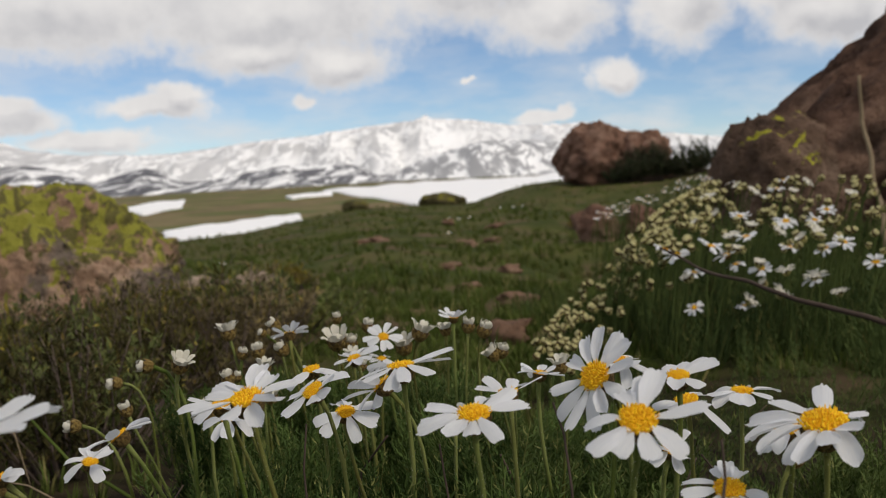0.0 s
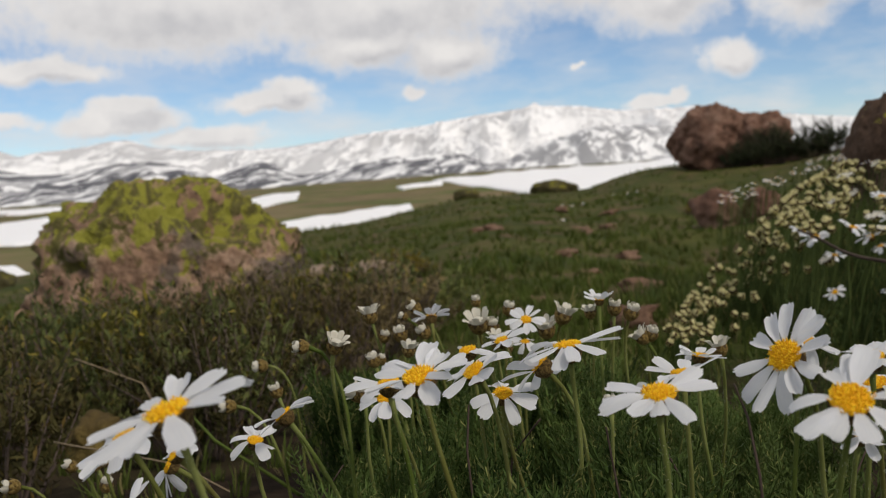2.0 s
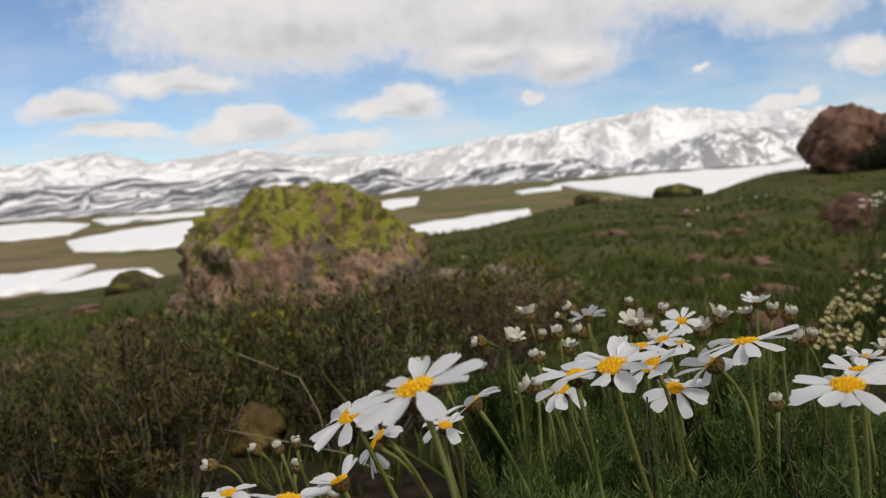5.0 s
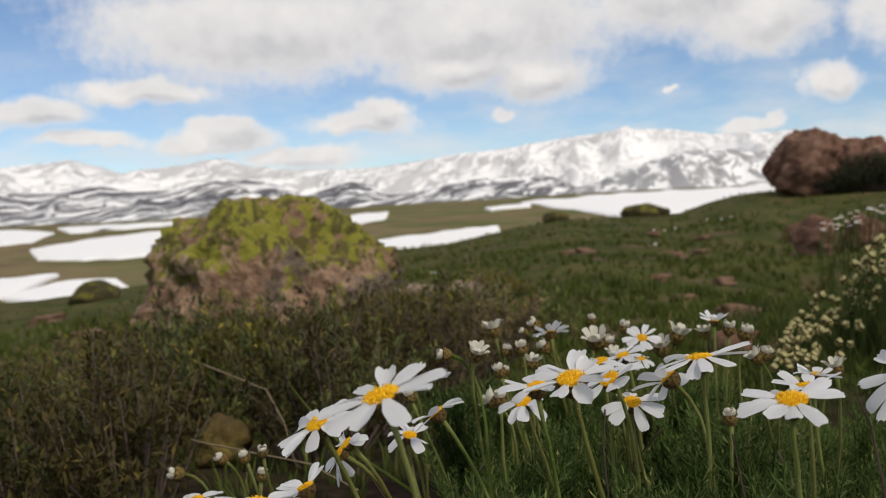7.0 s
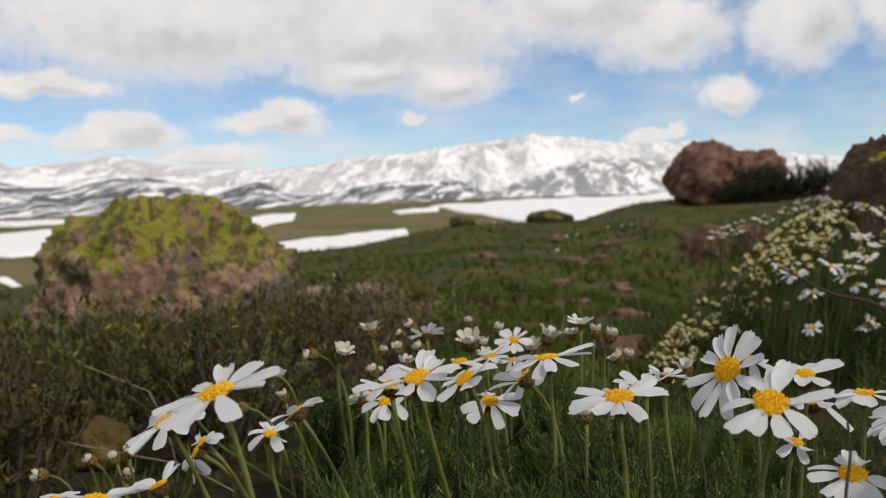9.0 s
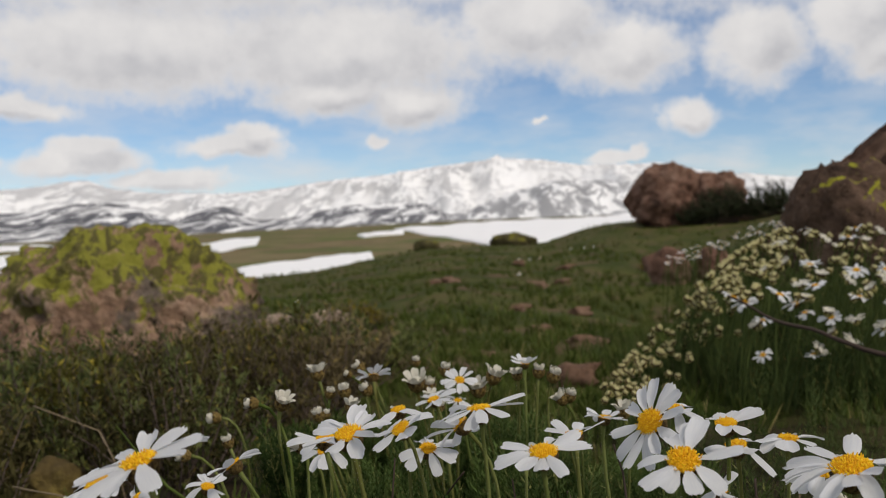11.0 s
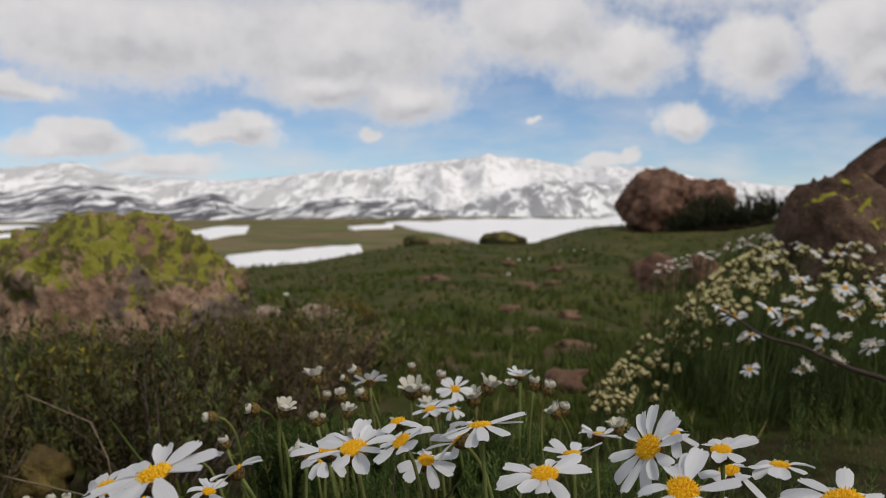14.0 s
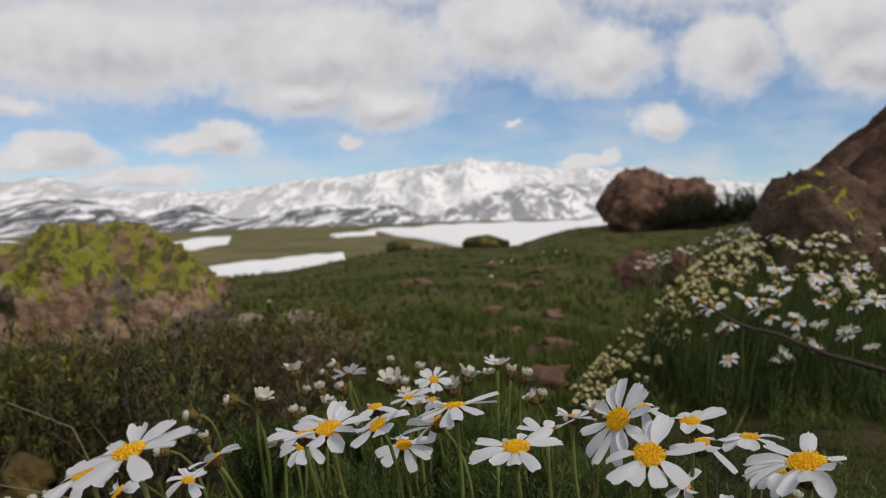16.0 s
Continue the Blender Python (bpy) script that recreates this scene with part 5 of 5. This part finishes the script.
# shrubs within 1.5 m mostly take the dimmed leaf
for i, (az, r) in enumerate(SHRUBS):
    a = az + rng.uniform(-0.8, 0.8)
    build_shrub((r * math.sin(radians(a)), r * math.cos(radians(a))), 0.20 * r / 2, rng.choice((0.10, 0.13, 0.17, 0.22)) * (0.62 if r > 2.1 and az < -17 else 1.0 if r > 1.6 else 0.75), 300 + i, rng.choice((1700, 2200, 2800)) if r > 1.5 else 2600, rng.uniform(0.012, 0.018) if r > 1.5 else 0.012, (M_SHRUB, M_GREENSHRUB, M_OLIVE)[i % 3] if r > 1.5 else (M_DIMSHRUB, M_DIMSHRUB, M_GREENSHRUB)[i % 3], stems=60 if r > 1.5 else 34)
# olive tufts that stand out of the mat
for i in range(16):
    a, r = rng.uniform(-31, -11), rng.uniform(1.55, 2.3)
    build_shrub((r * math.sin(radians(a)), r * math.cos(radians(a))), rng.uniform(0.05, 0.09), rng.uniform(0.15, 0.22) * (0.75 if r > 2.0 else 1.0), 380 + i, 520, 0.019, (M_OLIVE, M_GREENSHRUB)[i % 2], "upright tuft of olive green leaves among low shrubs", 18)
# bushes behind the reddish boulder
for i, (az, tall, wide) in enumerate([(10.6, 0.36, 0.30), (11.4, 0.50, 0.34), (12.3, 0.66, 0.34), (12.9, 0.62, 0.26), (13.9, 0.40, 0.30), (14.7, 0.55, 0.34), (15.5, 0.52, 0.34)]):
    p = spot_at(az, 0, 15.9)
    build_shrub((p.x, p.y), wide, tall, 350 + i, 3600, 0.045, M_FARSHRUB, "dark green bush beside the reddish boulder")


# ---- stones, twigs ----
def strew(az, el):
    """The point of the slope on a sight line."""
    lo, hi = 0.4, 25.0
    for _ in range(40):
        r = (lo + hi) / 2
        p = spot_at(az, el, r)
        if p.z > land(p.x, p.y):
            lo = r
        else:
            hi = r
    return spot_at(az, el, lo)


STONES = [(4.40, -7.73, 0.062, 0.6), (3.57, -9.95, 0.058, 0.9), (1.50, -6.62, 0.04, 0.5), (-1.60, -8.22, 0.035, 0.5), (3.10, -3.04, 0.05, 0.5), (1.56, -4.07, 0.04, 0.5), (3.95, -5.76, 0.05, 0.6), (0.36, -2.71, 0.05, 0.5), (-13.26, -5.87, 0.06, 0.4), (-14.87, -5.67, 0.05, 0.4), (-11.78, -6.02, 0.05, 0.4), (0.16, -5.41, 0.04, 0.5),
          (2.97, -3.82, 0.05, 0.4), (-4.93, -3.63, 0.05, 0.35), (1.25, -3.86, 0.05, 0.3), (4.82, -7.99, 0.03, 0.5), (0.22, -5.30, 0.05, 0.4),
          (2.96, -3.87, 0.05, 0.4), (-3.90, -3.57, 0.05, 0.4), (-13.92, -5.87, 0.07, 0.4), (-12.25, -5.84, 0.05, 0.4), 
          (-35.61, -5.94, 0.08, 0.4), (-33.61, -7.06, 0.07, 0.5), (-29.95, -7.38, 0.11, 0.8), (-31.10, -8.57, 0.07, 0.5)]
rng = random.Random(71)
for i, (az, el, size, flat_by) in enumerate(STONES):
    p = strew(az, el)
    k = size * (0.38 + 0.10 * (p - EYE).length)
    build_rock("stone", (p.x, p.y, p.z + k * flat_by * 0.45), (k * 1.3, k, k * flat_by), M_STONE, 500 + i * 3, "flat reddish stone lying in the grass", (rng.uniform(-12, 12), rng.uniform(-12, 12), rng.uniform(0, 180)), "stones on the slope", rough=0.45, crags=0.5, detail=3, power=3.5, fine=0.08)
for i in range(20):
    p = strew(rng.uniform(-15.0, -9.6), rng.uniform(-6.05, -5.6))
    k = rng.uniform(0.025, 0.052)
    build_rock("stone", (p.x, p.y, p.z + k * 0.3), (k * 1.5, k, k * 0.7), M_PALESTONE, 560 + i * 3, "pale pinkish stone in a strip of gravel", (rng.uniform(-12, 12), rng.uniform(-12, 12), rng.uniform(0, 180)), "stones on the slope", rough=0.4, crags=0.4, detail=3, power=3.2, fine=0.06)
for i, (az, r, w) in enumerate([(-0.2, 17.5, 0.36), (-5.2, 16.5, 0.24), (0.9, 17.8, 0.22), (-32.7, 9.3, 0.27)]):
    x, y = r * math.sin(radians(az)), r * math.cos(radians(az))
    build_rock("mossy_rock", (x, y, land(x, y) + 0.02), (w, w * 0.8, w * 0.62), M_MOSS, 600 + i * 5, "mossy rounded rock at the brow of the slope", (0, 0, 40 * i), "mossy rocks on the brow", detail=4, crags=0.15)


def build_stick(name, points, thick, mat, label, taper=0.5):
    pts = [Vector(p) for p in points]
    line = []
    for i in range(len(pts) - 1):
        for s in np.linspace(0, 1, 6)[: 6 if i == len(pts) - 2 else 5]:
            p = pts[i].lerp(pts[i + 1], s)
            line.append(p + Vector((noise.noise(p * 15), noise.noise(p * 15 + Vector((9, 0, 0))), noise.noise(p * 15 + Vector((0, 9, 0))))) * thick * 1.5)
    v, f = tube_data(line, [thick * (1 - taper * i / len(line)) for i in range(len(line))], 6)
    tagged(new(name, mesh_of(name, v, f, mat)), label, "twig")


build_stick("dead_stick", [spot_at(29.5, -10.6, 1.22), spot_at(24.0, -8.45, 1.24), spot_at(20.4, -7.55, 1.26), spot_at(17.6, -6.55, 1.32), spot_at(15.0, -5.6, 1.38), spot_at(12.9, -4.55, 1.42)], 0.0040, M_DARKSTICK, "dead brown stick lying across the far daisy clump", 0.6)
build_stick("dry_stalk", [spot_at(25.43, -5.55, 1.9), spot_at(24.59, -1.19, 1.95), spot_at(23.94, 2.41, 2.0), spot_at(23.78, 4.73, 2.0)], 0.0062, M_DRY, "pale dry stalk standing before the rock outcrop", 0.5)
build_stick("dry_twig", [spot_at(-30.60, -13.51, 0.95), spot_at(-27.79, -14.52, 0.88), spot_at(-24.24, -15.68, 0.8), spot_at(-21.64, -17.51, 0.75)], 0.0008, M_DRY, "thin dry twig among the leaves", 0.3)
build_stick("dry_twig", [spot_at(-29.10, -9.24, 1.15), spot_at(-25.65, -11.01, 1.1), spot_at(-24.77, -13.05, 1.05), spot_at(-24.24, -15.68, 1.05)], 0.0009, M_DRY, "thin bent dry twig before the shrubs", 0.4)
build_stick("dry_twig", [spot_at(7.93, -25.34, 0.37), spot_at(7.31, -18.14, 0.36), spot_at(6.97, -15.08, 0.37), spot_at(6.39, -13.29, 0.375)], 0.00055, M_DARKSTICK, "thin dark dead flower stalk", 0.3)
build_stick("dry_twig", [spot_at(14.79, -36.05, 0.31), spot_at(15.82, -19.40, 0.28), spot_at(16.11, -17.21, 0.285), spot_at(15.95, -15.16, 0.285)], 0.00055, M_DARKSTICK, "thin dark dead flower stalk", 0.3)
build_stick("dry_twig", [spot_at(-8.37, -29.03, 0.46), spot_at(-8.51, -19.12, 0.42), spot_at(-8.65, -16.54, 0.42), spot_at(-8.39, -13.94, 0.42)], 0.00055, M_DARKSTICK, "thin dark dead flower stalk", 0.3)
build_stick("dry_twig", [spot_at(0.12, -29.52, 0.46), spot_at(-0.00, -19.59, 0.42), spot_at(-0.34, -17.32, 0.42), spot_at(-0.55, -15.51, 0.42)], 0.00055, M_DARKSTICK, "thin dark dead flower stalk", 0.3)
rng = random.Random(91)
for i in range(26):
    y = rng.uniform(0.30, 0.62)
    x = rng.uniform(-0.10 - 0.12 * y, 0.20)
    tall, bow = rng.uniform(0.10, 0.185) - 0.10 * (y - 0.3), rng.gauss(0, 0.02)
    build_stick("dry_twig", [(x, y, land(x, y) - 0.01), (x + 0.3 * bow, y, tall * 0.45), (x + bow, y + rng.gauss(0, 0.01), tall * 0.85), (x + bow * 1.6 + rng.gauss(0, 0.01), y, tall)],
                rng.uniform(0.0005, 0.0009), M_DRY if i % 3 == 0 else M_DARKSTICK, "thin dead flower stalk among the leaves", 0.35)
build_stick("grass_stalk", [spot_at(-17.55, -18.14, 0.8), spot_at(-22.17, -14.57, 0.85), spot_at(-24.36, -11.61, 0.9), spot_at(-24.98, -10.74, 0.9)], 0.0016, M_GRASS, "thin green grass stalk bending over the twigs", 0.5)

# pale flowers and yellow cushions on the slope
for i, (az, el) in enumerate([(0.33, -2.67), (0.98, -2.67), (0.33, -3.66), (3.48, -2.03), (4.29, -2.03), (-13.21, -4.98), (4.83, -1.96), (1.60, -2.57)]):
    p = strew(az, el)
    build_daisy(p + Vector((0, 0, 0.05)), 0.035, 60, 12 * (i % 3 - 1), 8, 700 + i, 0, "small white flower in the meadow grass", "white flowers on the slope", 0.0015, 0.0)
for i, (az, el, w) in enumerate([(-10.13, -5.75, 0.09), (7.92, -3.24, 0.07), (-9.22, -6.07, 0.06), (-9.08, -6.19, 0.07)]):
    p = strew(az, el)
    build_shrub((p.x, p.y), w, 0.08, 720 + i, 260, 0.02, M_YELLOW, "small yellow cushion plant in the grass")
build_rock("stone", (-0.545, 1.02, 0.015), (0.034, 0.028, 0.030), M_OCHRE, 66.0, "small ochre lichened stone among dry twigs", (0, 10, 20), "stones on the slope", rough=0.3, crags=0.2, detail=4)
